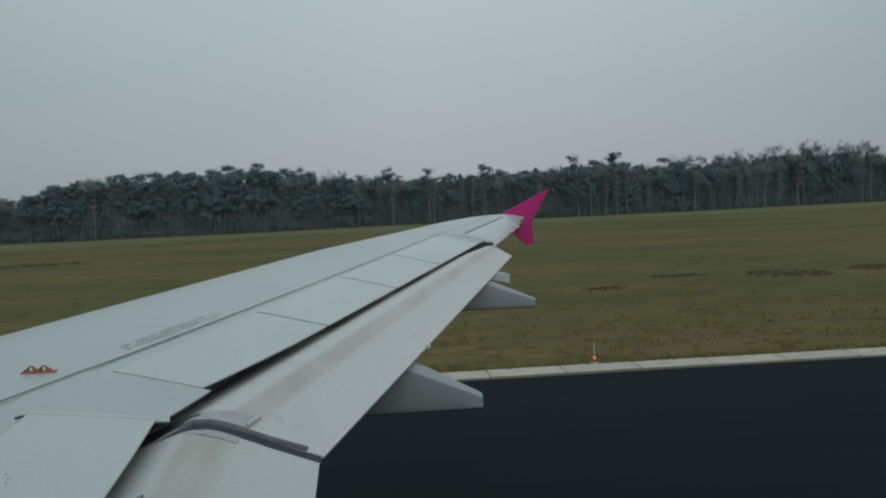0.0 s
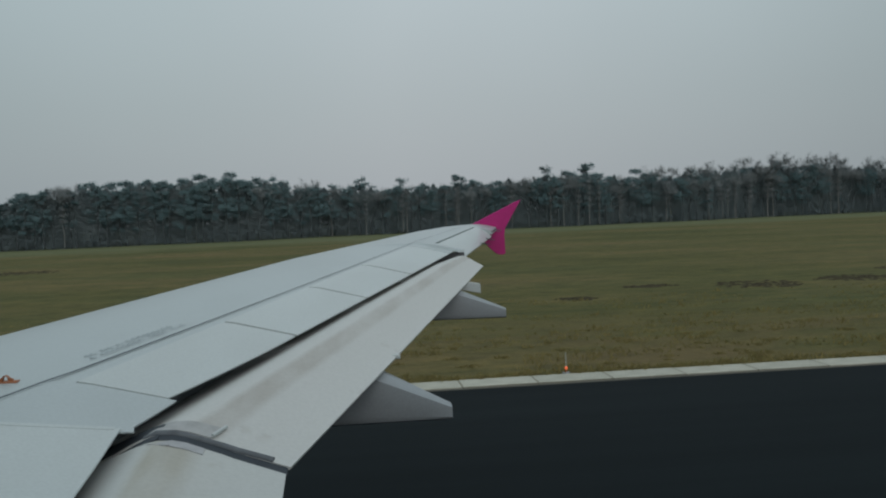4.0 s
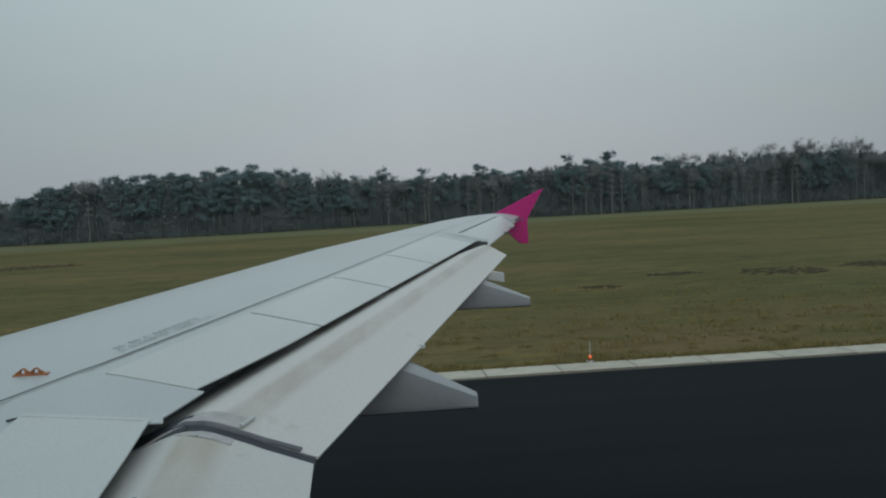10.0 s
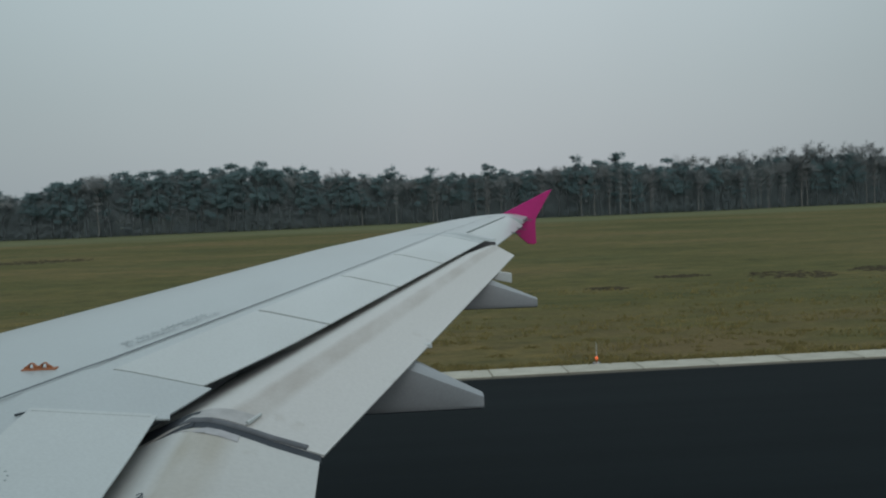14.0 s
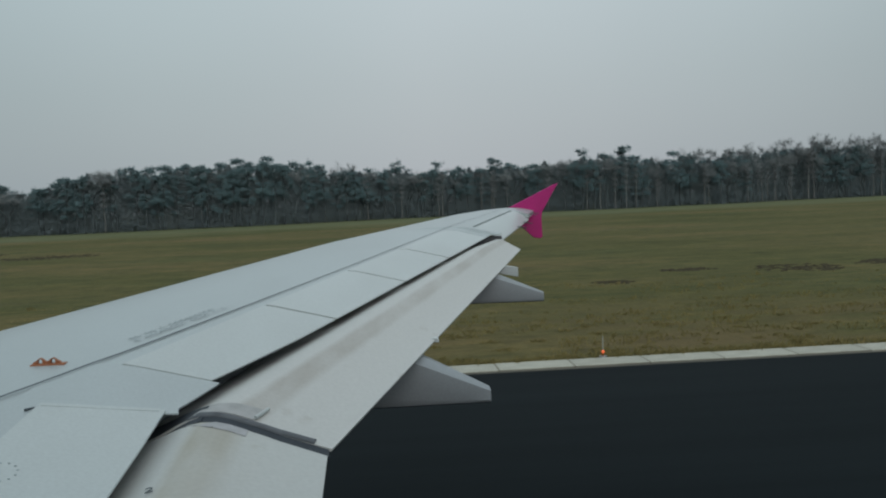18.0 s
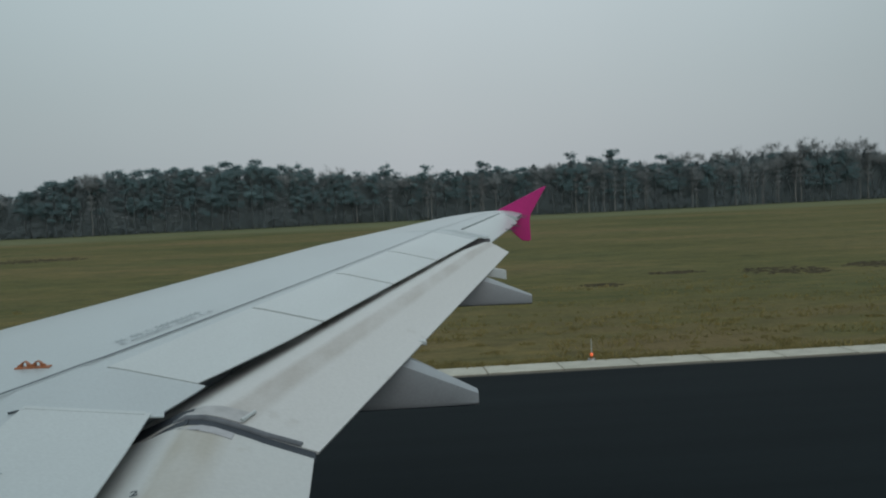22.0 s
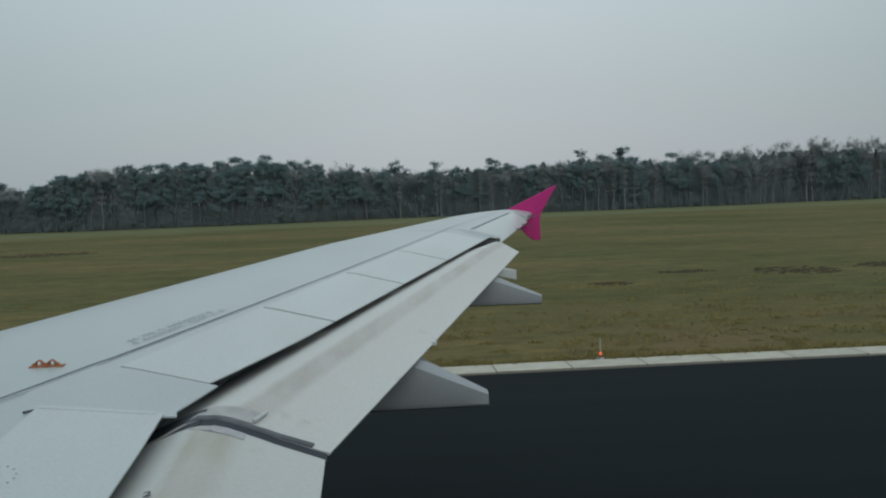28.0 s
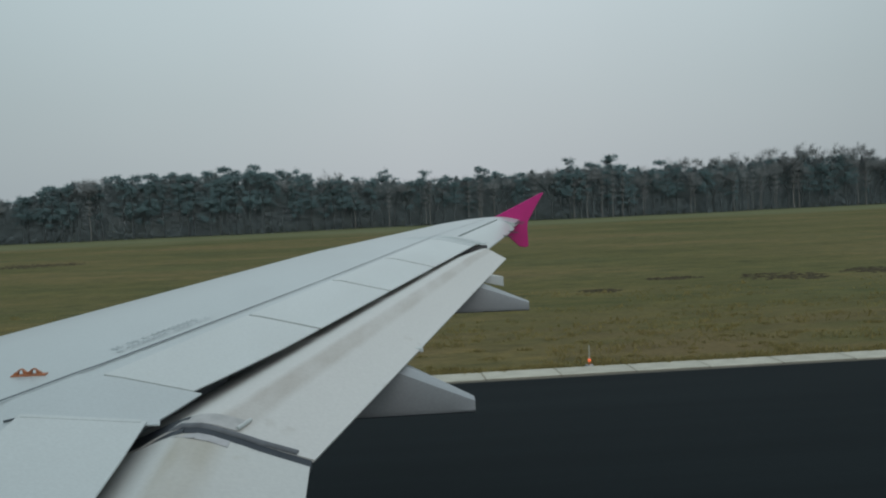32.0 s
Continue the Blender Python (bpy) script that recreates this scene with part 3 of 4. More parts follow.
smooth(part("rub_bar", bm, SPOILER, wing, "pale bar beside the rub plate"), 40)

# panel line along the rear spar
ly = [3.0 + i * (16.1 - 3.0) / 60 for i in range(61)]


def spar_line(y):
    if y > 13.0:
        return 7.33 + 0.34 * (y - 13.0)
    return 5.57 + 0.377 * (y - 6.92) - float(np.interp(y, (3, 6.95, 10, 13.0), (0.62, 0.64, 0.57, 0.532)))


verts, faces = [], []
for y in ly:
    x = spar_line(y)
    half = float(np.interp(y, (3, 7.5, 9.5, 13, 16), (0.010, 0.009, 0.006, 0.004, 0.003)))
    for dx in (-half, half):
        verts.append((x + dx, y, z_up(x + dx, y) + (0.009 if y < 6.94 else 0.005)))
for i in range(60):
    faces.append((2 * i, 2 * i + 1, 2 * i + 3, 2 * i + 2))
raw_part("panel_line", verts, faces, LINE, wing, "dark line along the rear spar")


# worn stencil writing, too faint to read: two rows of small bars ahead of the line
rng = random.Random(4)
verts, faces = [], []
for row in (0, 1):
    y = 7.45 + 0.05 * row
    while y < 8.40 - 0.03 * row:
        w = rng.uniform(0.030, 0.048)
        x0 = spar_line(y) - 0.078 - 0.064 * row
        for xa, xb, ya, yb in ((-0.040, 0, 0, 0.012), (-0.040, -0.029, 0.012, w), (rng.choice((-0.025, -0.011)), 0, w - 0.012, w)):
            base = len(verts)
            for px, py in ((x0 + xa, y + ya), (x0 + xb, y + ya), (x0 + xb, y + yb), (x0 + xa, y + yb)):
                verts.append((px, py, z_up(px, py) + 0.005))
            faces.append((base, base + 1, base + 2, base + 3))
        y += w + rng.choice((0.014, 0.014, 0.014, 0.06))
tagged(raw_part("stencil", verts, faces, STENCIL, wing, "worn unreadable grey stencil writing"), kind="stuff")


# latch mark and rivets on the inboard spoiler, number on the inboard flap
def on_skin(x, y, h):
    return (x, y, z_up(x, y) + h)


bm = bmesh.new()
tube(bm, on_skin(4.872, 6.10, 0.010), on_skin(4.915, 6.165, 0.010), 0.006, 0.004, 6)
part("latch", bm, LINE, wing, "small dark latch at the spoiler corner")
for k in range(12):
    a = 2 * math.pi * k / 12
    x, y = 5.02 + 0.055 * math.cos(a), 5.42 + 0.09 * math.sin(a)
    part("rivet", tube(bmesh.new(), on_skin(x, y, 0.010), on_skin(x, y, 0.017), 0.006, 0.005, 6), STENCIL, wing)
num = bpy.data.curves.new("flap_number", "FONT")
num.body, num.size, num.extrude = "2", 0.076, 0.001
num.materials.append(LINE)
mark = new("flap_number", num)
mark.parent = wing
mark.matrix_basis = pose(5.535, 5.46, Z0 + 0.351, 4.8, -10, 6)

# flap track fairings
def fairing(y, x0, x1, z_top, z_low, tail, half, brk):
    """A canoe under the flap: deep in front, a blunt tail behind."""
    secs = []
    for k in range(13):
        t = k / 12
        x = x0 + (x1 - x0) * t
        top = z_top + (tail[0] - z_top) * max(0.0, (t - brk) / (1 - brk))
        low = z_low + (tail[1] - z_low) * t ** 2 + 0.22 * max(0.0, 0.3 - t) ** 1.4 * 4
        w = half * float(np.interp(t, (0, 0.15, 0.6, 0.97, 1), (0.35, 0.9, 1.0, 0.42, 0.36)))
        secs.append([(x, y + w * a, low + (top - low) * b) for a, b in ((-0.5, 1.0), (0.5, 1.0), (1.0, 0.83), (0.96, 0.12), (0.8, 0.0), (-0.8, 0.0), (-0.96, 0.12), (-1.0, 0.83))])
    # thin dark strip along the fairing's lower edge
    bm = bmesh.new()
    for a, b in zip(secs[4:], secs[5:]):
        p, q = (Vector(a[5]) + Vector((0, 0.012, -0.004)), Vector(b[5]) + Vector((0, 0.012, -0.004)))
        tube(bm, p, q, 0.006, 0.006, 6)
    part("fairing_edge_strip", bm, DARK_FILL, wing, "dark strip along the fairing's lower edge")
    return loft(secs)


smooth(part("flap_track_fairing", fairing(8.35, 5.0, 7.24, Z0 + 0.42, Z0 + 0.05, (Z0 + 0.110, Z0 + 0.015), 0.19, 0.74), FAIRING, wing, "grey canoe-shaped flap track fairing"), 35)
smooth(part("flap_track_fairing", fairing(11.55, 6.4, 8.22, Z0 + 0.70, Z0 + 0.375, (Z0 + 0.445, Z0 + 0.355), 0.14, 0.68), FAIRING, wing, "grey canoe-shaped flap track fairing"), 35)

# small tabs that stand out behind the flap's edge
for y, s, deep in ((11.9, 0.125, 0.09), (8.62, 0.014, 0.02)):
    x, z = flap_out_te(y)
    bm = box(bmesh.new(), x - 0.08, x + s, y - 0.05, y + 0.05, z - deep, z + 0.012, 0.006)
    for v in bm.verts:
        v.co.z -= 0.35 * max(0.0, v.co.x - x)
    part("flap_tab", bm, SPOILER, wing, "small pale tab behind the flap edge")

# magenta wing-tip fence
prof = [(8.60, 1.262), (9.30, 1.585), (9.40, 1.635), (9.495, 1.66), (9.42, 1.545), (9.215, 1.21), (9.195, 1.10), (9.20, 0.80), (9.16, 0.775), (9.06, 0.79), (8.97, 0.87), (8.80, 1.04), (8.62, 1.20)]
cx, cz = 9.02, 1.18
secs = []
for dy, k in ((-0.022, 0.975), (-0.014, 1.0), (0.014, 1.0), (0.022, 0.975)):
    secs.append([(cx + (x - cx) * k, TIP + 0.025 + dy - 0.06 * max(0.0, 1.17 - z) + 0.10 * max(0.0, z - 1.25), Z0 + cz + (z - cz) * k) for x, z in prof])
smooth(part("wingtip_fence", loft(secs), PINK, wing, "magenta painted wing-tip fence"), 30)
# static wicks on the aileron's edge
for y in (14.9, 15.6, 16.3, 16.6):
    x = x_ref(y)
    z = z_up(x, y) - (0.07 if y < 16.2 else 0.0)
    part("static_wick", tube(bmesh.new(), (x - 0.02, y, z - 0.005), (x + 0.12, y, z - 0.03), 0.010, 0.005, 6), LINE, wing, "thin dark static wick")

# orange hoist bracket with two eyes
bm = bmesh.new()
bx, by = 4.69, 6.95
outline = []
for k in range(25):
    t = k / 24
    hump = max(math.exp(-((t - 0.28) / 0.14) ** 2), math.exp(-((t - 0.72) / 0.14) ** 2))
    outline.append((t, 0.015 + 0.022 * hump if 0.03 < t < 0.97 else 0.004))
for side in (-1, 1):
    ring_top = [bm.verts.new((bx - 0.075 + 0.15 * t, by + side * 0.012, z_up(bx - 0.075 + 0.15 * t, by) + h)) for t, h in outline]
    ring_low = [bm.verts.new((bx - 0.075 + 0.15 * t, by + side * 0.012, z_up(bx - 0.075 + 0.15 * t, by) + (0.029 if abs(t - 0.28) < 0.09 or abs(t - 0.72) < 0.09 else -0.004))) for t, h in outline]
    for i in range(24):
        q = (ring_low[i], ring_low[i + 1], ring_top[i + 1], ring_top[i])
        bm.faces.new(q if side < 0 else q[::-1])
    if side < 0:
        keep = ring_top, ring_low
for i in range(24):
    bm.faces.new((keep[0][i], keep[0][i + 1], ring_top[i + 1], ring_top[i]))
box(bm, bx - 0.082, bx + 0.098, by - 0.03, by + 0.03, z_up(bx, by) - 0.012, z_up(bx, by) + 0.006, 0.003)
part("hoist_bracket", bm, ORANGE, wing, "orange bracket with two eyes")

# ---- fuselage around the camera's window, and the gear it stands on ----
FC, FR = Z0 + 0.95, 1.975
bm = bmesh.new()
xs = [-6, -4, -2, 0, 2, 4, 5.4, 6.0, 6.34, 6.62, 7.0, 8, 10, 12, 14]
ang = [radians(a) for a in list(range(-90, 6, 12)) + [8, 20.5, 32, 44, 56, 68, 80, 92] + list(range(104, 270, 12))]
rings = [[bm.verts.new((x, FR * math.cos(a), FC + FR * math.sin(a))) for a in ang] for x in xs]
for i in range(len(xs) - 1):
    for k in range(len(ang)):
        j = (k + 1) % len(ang)
        if xs[i] == 6.34 and abs(ang[k] - radians(8)) < 0.01:
            continue
        bm.faces.new((rings[i][k], rings[i + 1][k], rings[i + 1][j], rings[i][j]))
bm.faces.new(rings[0])
bm.faces.new(rings[-1][::-1])
fuselage = smooth(part("fuselage", bm, FUSELAGE, aircraft, "plain white fuselage side with a window opening"), 40)
bm = bmesh.new()
wa, wb = radians(8), radians(20.5)
corners = [(6.34, wa), (6.62, wa), (6.62, wb), (6.34, wb)]
for (xa, aa), (xb, ab) in zip(corners, corners[1:] + corners[:1]):
    tube(bm, (xa, FR * math.cos(aa), FC + FR * math.sin(aa)), (xb, FR * math.cos(ab), FC + FR * math.sin(ab)), 0.012, 0.012, 6)
part("window_frame", bm, METAL, fuselage, "thin metal window frame")
for side in (1, -1):
    bm = bmesh.new()
    tube(bm, (5.0, 3.3 * side, 0.58), (4.9, 3.1 * side, 3.1), 0.12, 0.15, 12)
    gear = part("landing_gear", bm, METAL, aircraft, "metal main landing gear leg")
    for dy in (-0.46, 0.46):
        bm = bmesh.new()
        y = 3.3 * side + dy
        tube(bm, (5.0, y - 0.2, 0.58), (5.0, y + 0.2, 0.58), 0.58, 0.58, 24)
        bmesh.ops.bevel(bm, geom=[e for e in bm.edges if abs(e.verts[0].co.y - e.verts[1].co.y) < 1e-4], offset=0.08, segments=2, affect="EDGES")
        tube(bm, (5.0, y - 0.26, 0.58), (5.0, y + 0.26, 0.58), 0.2, 0.2, 12)
        part("wheel", bm, TYRE, gear, "black main gear tyre")

# ---- ground ----
def sheet(name, pts, mat, z, label, kind="structure", category=""):
    bm = bmesh.new()
    vs = [bm.verts.new((x, y, z)) for x, y in pts]
    bm.faces.new(vs)
    ob = part(name, bm, mat)
    return tagged(ob, label, category or name, "", kind)


sheet("ground", [(-3500, -3500), (3500, -3500), (3500, 3500), (-3500, 3500)], GRASS, 0.0, "flat brown-green winter grass airfield")
EDGE = 25.3
sheet("runway", [(-900, -EDGE), (105, -EDGE), (105, EDGE - 0.12), (-900, EDGE - 0.12)], ASPHALT, 0.02, "black asphalt runway", "structure")
sheet("sand_joint", [(-900, EDGE - 0.2), (105, EDGE - 0.2), (105, EDGE + 0.16), (-900, EDGE + 0.16)], SAND, 0.012, "sandy joint between asphalt and kerb strip", "structure")

# ---- trees of the wood across the grass ----
def strand(V, F, a, b, ra, rb, n=3):
    """A thin tapered limb added to plain vertex and face lists."""
    a, b = Vector(a), Vector(b)
    q = (b - a).to_track_quat("Z", "Y")
    base = len(V)
    for p, r in ((a, ra), (b, rb)):
        for k in range(n):
            V.append(tuple(p + q @ Vector((r * math.cos(2 * math.pi * k / n), r * math.sin(2 * math.pi * k / n), 0))))
    for k in range(n):
        F.append((base + k, base + (k + 1) % n, base + n + (k + 1) % n, base + n + k))


def tuft(V, F, c, size, count, rng, flat=0.75, leaf=1.0):
    """A clump of small pointed leaves round c."""
    for _ in range(count):
        d = Vector((rng.gauss(0, 1), rng.gauss(0, 1), rng.gauss(0, 1) * flat)).normalized()
        p = Vector(c) + d * size * rng.uniform(0.25, 1.0)
        u = Vector((rng.gauss(0, 1), rng.gauss(0, 1), rng.gauss(0, 0.6))).normalized()
        w = u.cross(Vector((rng.gauss(0, 1), rng.gauss(0, 1), rng.gauss(0, 1)))).normalized()
        l, k = rng.uniform(0.16, 0.36) * leaf, rng.uniform(0.07, 0.15) * leaf
        base = len(V)
        V.extend((tuple(p - u * l), tuple(p + w * k), tuple(p + u * l), tuple(p - w * k)))
        F.append((base, base + 1, base + 2, base + 3))


def pine_mesh(seed, h, bare=0.45, spread=2.3):
    """Scots pine: long bare stem, irregular crown in storeys."""
    rng = random.Random(seed)
    tv, tf, cv, cf = [], [], [], []
    lean = Vector((rng.uniform(-0.5, 0.5), rng.uniform(-0.5, 0.5), 0))
    stem = [Vector((0, 0, -0.2)) + lean * (k / 6) ** 1.5 + Vector((rng.uniform(-0.1, 0.1), rng.uniform(-0.1, 0.1), h * 0.97 * k / 6)) for k in range(7)]
    for k in range(6):
        strand(tv, tf, stem[k], stem[k + 1], 0.20 * (1 - k / 6.6), 0.20 * (1 - (k + 1) / 6.6), 6)
    for _ in range(21):
        t = rng.uniform(bare, 0.97)
        p = stem[min(5, int(t * 6))].lerp(stem[min(5, int(t * 6)) + 1], t * 6 - min(5, int(t * 6)))
        a = rng.uniform(0, 2 * math.pi)
        reach = spread * (1.15 - 0.62 * ((t - bare) / (1 - bare)) ** 2) * rng.uniform(0.45, 1.1)
        e = p + Vector((math.cos(a) * reach, math.sin(a) * reach, rng.uniform(0.1, 0.9)))
        strand(tv, tf, p, e, 0.06, 0.025)
        for _ in range(3):
            c = p.lerp(e, rng.uniform(0.5, 1.05)) + Vector((rng.uniform(-0.5, 0.5), rng.uniform(-0.5, 0.5), rng.uniform(-0.1, 0.5)))
            tuft(cv, cf, c, rng.uniform(0.6, 1.25), 26, rng, 0.6, 1.0)
    for k in range(9):
        tuft(cv, cf, stem[6] + Vector((rng.uniform(-1.5, 1.5), rng.uniform(-1.5, 1.5), rng.uniform(-1.5, -0.1))), rng.uniform(0.6, 1.0), 26, rng, 0.6, 0.85)
    for _ in range(7):
        t = rng.uniform(0.2, bare)
        p = stem[int(t * 6)]
        a = rng.uniform(0, 2 * math.pi)
        strand(tv, tf, p, p + Vector((math.cos(a), math.sin(a), -0.2)) * rng.uniform(0.5, 1.4), 0.035, 0.015)
    return tv, tf, cv, cf


def bare_mesh(seed, h, spread=0.55):
    """Leafless tree: forking limbs that end in a haze of fine twigs."""
    rng = random.Random(seed)
    tv, tf, cv, cf = [], [], [], []

    def grow(p, d, length, r, depth):
        e = p + d * length
        m = p.lerp(e, 0.5) + Vector((rng.gauss(0, 1), rng.gauss(0, 1), 0)) * length * 0.05
        thick_limb = depth > 1
        V, F = (tv, tf) if thick_limb else (cv, cf)
        n = 6 if depth > 4 else 3
        strand(V, F, p, m, r, r * 0.85, n)
        strand(V, F, m, e, r * 0.85, r * 0.66, n)
        if depth == 0:
            for _ in range(12):
                q = m.lerp(e, rng.uniform(0.0, 1.0))
                u = Vector((rng.gauss(0, 0.5), rng.gauss(0, 0.5), rng.uniform(0.2, 1.0))).normalized() * rng.uniform(0.6, 1.4)
                k = u.cross(Vector((rng.gauss(0, 1), rng.gauss(0, 1), rng.gauss(0, 1)))).normalized() * 0.022
                base = len(cv)
                cv.extend((tuple(q - k), tuple(q + k), tuple(q + u)))
                cf.append((base, base + 1, base + 2))
            return
        for i in range(3 if depth in (1, 2, 3) else 2 + (rng.random() < 0.5)):
            a = rng.uniform(0, 2 * math.pi)
            side = Vector((math.cos(a), math.sin(a), rng.uniform(-0.1, 0.5)))
            nd = (d + side * rng.uniform(spread * 0.6, spread * 1.2)).normalized()
            nd.z = max(nd.z, 0.05)
            start = m.lerp(e, rng.uniform(0.3, 1.0)) if depth < 5 else e
            grow(start, nd.normalized(), length * rng.uniform(0.58, 0.82), max(0.016, r * 0.55), depth - 1)

    grow(Vector((0, 0, -0.2)), Vector((rng.uniform(-0.05, 0.05), rng.uniform(-0.05, 0.05), 1)), h * 0.36, 0.2, 5)
    top = max(v[2] for v in cv)
    k = h / top
    return [tuple(c * k for c in v) for v in tv], tf, [tuple(c * k for c in v) for v in cv], cf


def birch_mesh(seed, h):
    rng = random.Random(seed)
    tv, tf, cv, cf = [], [], [], []
    pts = [Vector((0.12 * math.sin(k), 0.1 * math.cos(k * 1.7), h * k / 8 - 0.2)) for k in range(9)]
    for k in range(8):
        strand(tv, tf, pts[k], pts[k + 1], 0.15 * (1 - k / 9), 0.15 * (1 - (k + 1) / 9), 6)
    for _ in range(80):
        t = rng.uniform(0.4, 1.0)
        p = pts[min(7, int(t * 8))]
        a = rng.uniform(0, 2 * math.pi)
        e = p + Vector((math.cos(a), math.sin(a), rng.uniform(0.5, 1.5))) * rng.uniform(0.6, 1.7) * (1.3 - t)
        strand(cv, cf, p, e, 0.03, 0.018)
        for _ in range(5):
            s = p.lerp(e, rng.uniform(0.4, 1))
            strand(cv, cf, s, s + Vector((rng.gauss(0, 0.5), rng.gauss(0, 0.5), rng.uniform(0.1, 0.9))), 0.018, 0.012)
    return tv, tf, cv, cf


KINDS = []
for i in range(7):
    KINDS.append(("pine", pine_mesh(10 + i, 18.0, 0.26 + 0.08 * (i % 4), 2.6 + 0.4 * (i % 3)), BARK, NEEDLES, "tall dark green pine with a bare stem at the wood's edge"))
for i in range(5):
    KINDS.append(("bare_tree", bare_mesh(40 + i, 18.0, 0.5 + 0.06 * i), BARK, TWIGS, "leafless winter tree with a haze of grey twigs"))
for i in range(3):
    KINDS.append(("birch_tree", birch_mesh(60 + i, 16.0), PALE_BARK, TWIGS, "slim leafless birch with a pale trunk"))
PINES, BARES, BIRCHES = range(0, 7), range(7, 12), range(12, 15)


def tree_line(x):
    """Distance of the wood's edge across the field."""
    return 272 + 0.26 * x + 5 * math.sin(x * 0.045) + 3 * math.sin(x * 0.13 + 1)


SKYLINE = ((-600, -300, -150, -100, -88, -84, -74, -62, -45, -20, -8, 10, 30, 60, 78, 100, 125, 150, 190, 300, 600), (11, 12, 13, 14, 13.5, 12.5, 16, 17.8, 18.8, 18.8, 17.5, 16, 15.5, 17, 18.5, 17, 17.5, 20, 20, 15, 13))


def crown_height(x):
    return float(np.interp(x, *SKYLINE))


def choose(x, rng):
    share = float(np.interp(x, (-600, -110, -84, -80, -10, 10, 100, 130, 160, 220, 600), (0.8, 0.8, 0.8, 0.85, 0.8, 0.5, 0.6, 0.4, 0.3, 0.45, 0.7)))
    if rng.random() < share:
        return rng.choice(PINES)
    return rng.choice(BARES) if rng.random() < 0.72 else rng.choice(BIRCHES)


proto = {}


def plant_tree(kind, x, y, h, turn):
    name, (tv, tf, cv, cf), bark, leaf, label = KINDS[kind]
    full = 16.0 if name == "birch_tree" else 18.0
    m = Matrix.LocRotScale((x, y, 0), Euler((0, 0, turn)), None)
    if kind not in proto:
        thing = empty_thing(name, label, "tree", "trees of the wood")
        raw_part("trunk", tv, tf, bark, thing)
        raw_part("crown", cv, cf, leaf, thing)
        proto[kind] = thing
        ob = thing
        ob.matrix_basis = m
    else:
        ob = copy_thing(proto[kind], m)
    k = h / full
    wide = k * (1.0 if h > 14 else 1.15)
    ob.scale = (wide, wide, k)


tree_rng = random.Random(77)
x = -150.0
while x < 235:
    for row in (0, 1):
        tx = x + tree_rng.uniform(-1.2, 1.2)
        ty = tree_line(tx) + row * 5.5 + tree_rng.uniform(-1.6, 1.6)
        if -87 < tx < -83:
            continue
        h = crown_height(tx) * tree_rng.uniform(0.84, 1.0) * (0.93 if row == 0 else 1.0)
        plant_tree(choose(tx, tree_rng), tx, ty, h, tree_rng.uniform(0, 6.28))
    x += 2.75 if x < 10 else 3.3
# single trees that stand out of the wood's outline
for tx, kind, h in ((-92, 3, 14.5), (86, 1, 20.2), (72, 2, 19.5), (104, 4, 18.5), (13, 5, 17.5), (-2, 8, 18.0), (27, 2, 17.0), (150, 7, 22.5), (156, 9, 23.5), (163, 11, 22.5), (171, 8, 23.0), (178, 7, 22.0), (184, 10, 23.5), (192, 9, 23.0), (-22, 0, 19.8), (-30, 4, 19.4), (45, 3, 18.0)):
    plant_tree(kind, tx, tree_line(tx) + 4, h, tx)

# slim pale stems in front of the darker wood, and round bare crowns above it
for k in range(24):
    tx = tree_rng.uniform(-70, 215) if k < 8 else tree_rng.uniform(20, 215)
    plant_tree(tree_rng.choice(BIRCHES), tx, tree_line(tx) - tree_rng.uniform(1.0, 2.6), crown_height(tx) * tree_rng.uniform(0.7, 0.9), tree_rng.uniform(0, 6.28))
for tx in (112, 118, 127, 136, 204, 211):
    plant_tree(tree_rng.choice(BARES), tx, tree_line(tx) + 5, crown_height(tx) * 1.12, tx)

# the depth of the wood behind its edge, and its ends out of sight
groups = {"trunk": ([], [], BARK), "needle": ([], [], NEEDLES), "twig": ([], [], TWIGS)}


def add_far(bucket, verts, faces, m, keep):
    V, F, _ = groups[bucket]
    base = len(V) // 3
    arr = np.array(verts) @ np.array(m.to_3x3()).T + np.array(m.translation)
    V.extend(arr.ravel().tolist())
    F.extend(tuple(base + i for i in f) for k, f in enumerate(faces) if keep == 1 or k % keep == 0)


far_rng = random.Random(5)
spots = []
x = -150.0
while x < 240:
    for row in (2, 3.3):
        spots.append((x + far_rng.uniform(-2, 2), row))
    x += 3.6
for lo, hi in ((-560, -150), (240, 560)):
    x = lo
    while x < hi:
        for row in (0, 2, 3):
            spots.append((x + far_rng.uniform(-2, 2), row))
        x += 6.0
for tx, row in spots:
    kind = choose(tx, far_rng)
    name, (tv, tf, cv, cf), *_ = KINDS[kind]
    ty = tree_line(tx) + row * 5.5 + far_rng.uniform(-2, 2)
    k = crown_height(tx) * far_rng.uniform(0.8, 1.0) / (16.0 if name == "birch_tree" else 18.0)
    m = Matrix.LocRotScale((tx, ty, 0), Euler((0, 0, far_rng.uniform(0, 6.28))), (k, k, k))
    add_far("trunk", tv, tf, m, 1)
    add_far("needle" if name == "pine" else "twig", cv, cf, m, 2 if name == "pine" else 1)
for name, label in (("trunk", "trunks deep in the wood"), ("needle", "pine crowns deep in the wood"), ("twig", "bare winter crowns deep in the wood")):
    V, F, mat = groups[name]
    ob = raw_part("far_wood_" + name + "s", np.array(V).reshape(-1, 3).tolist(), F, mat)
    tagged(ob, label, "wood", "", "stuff")

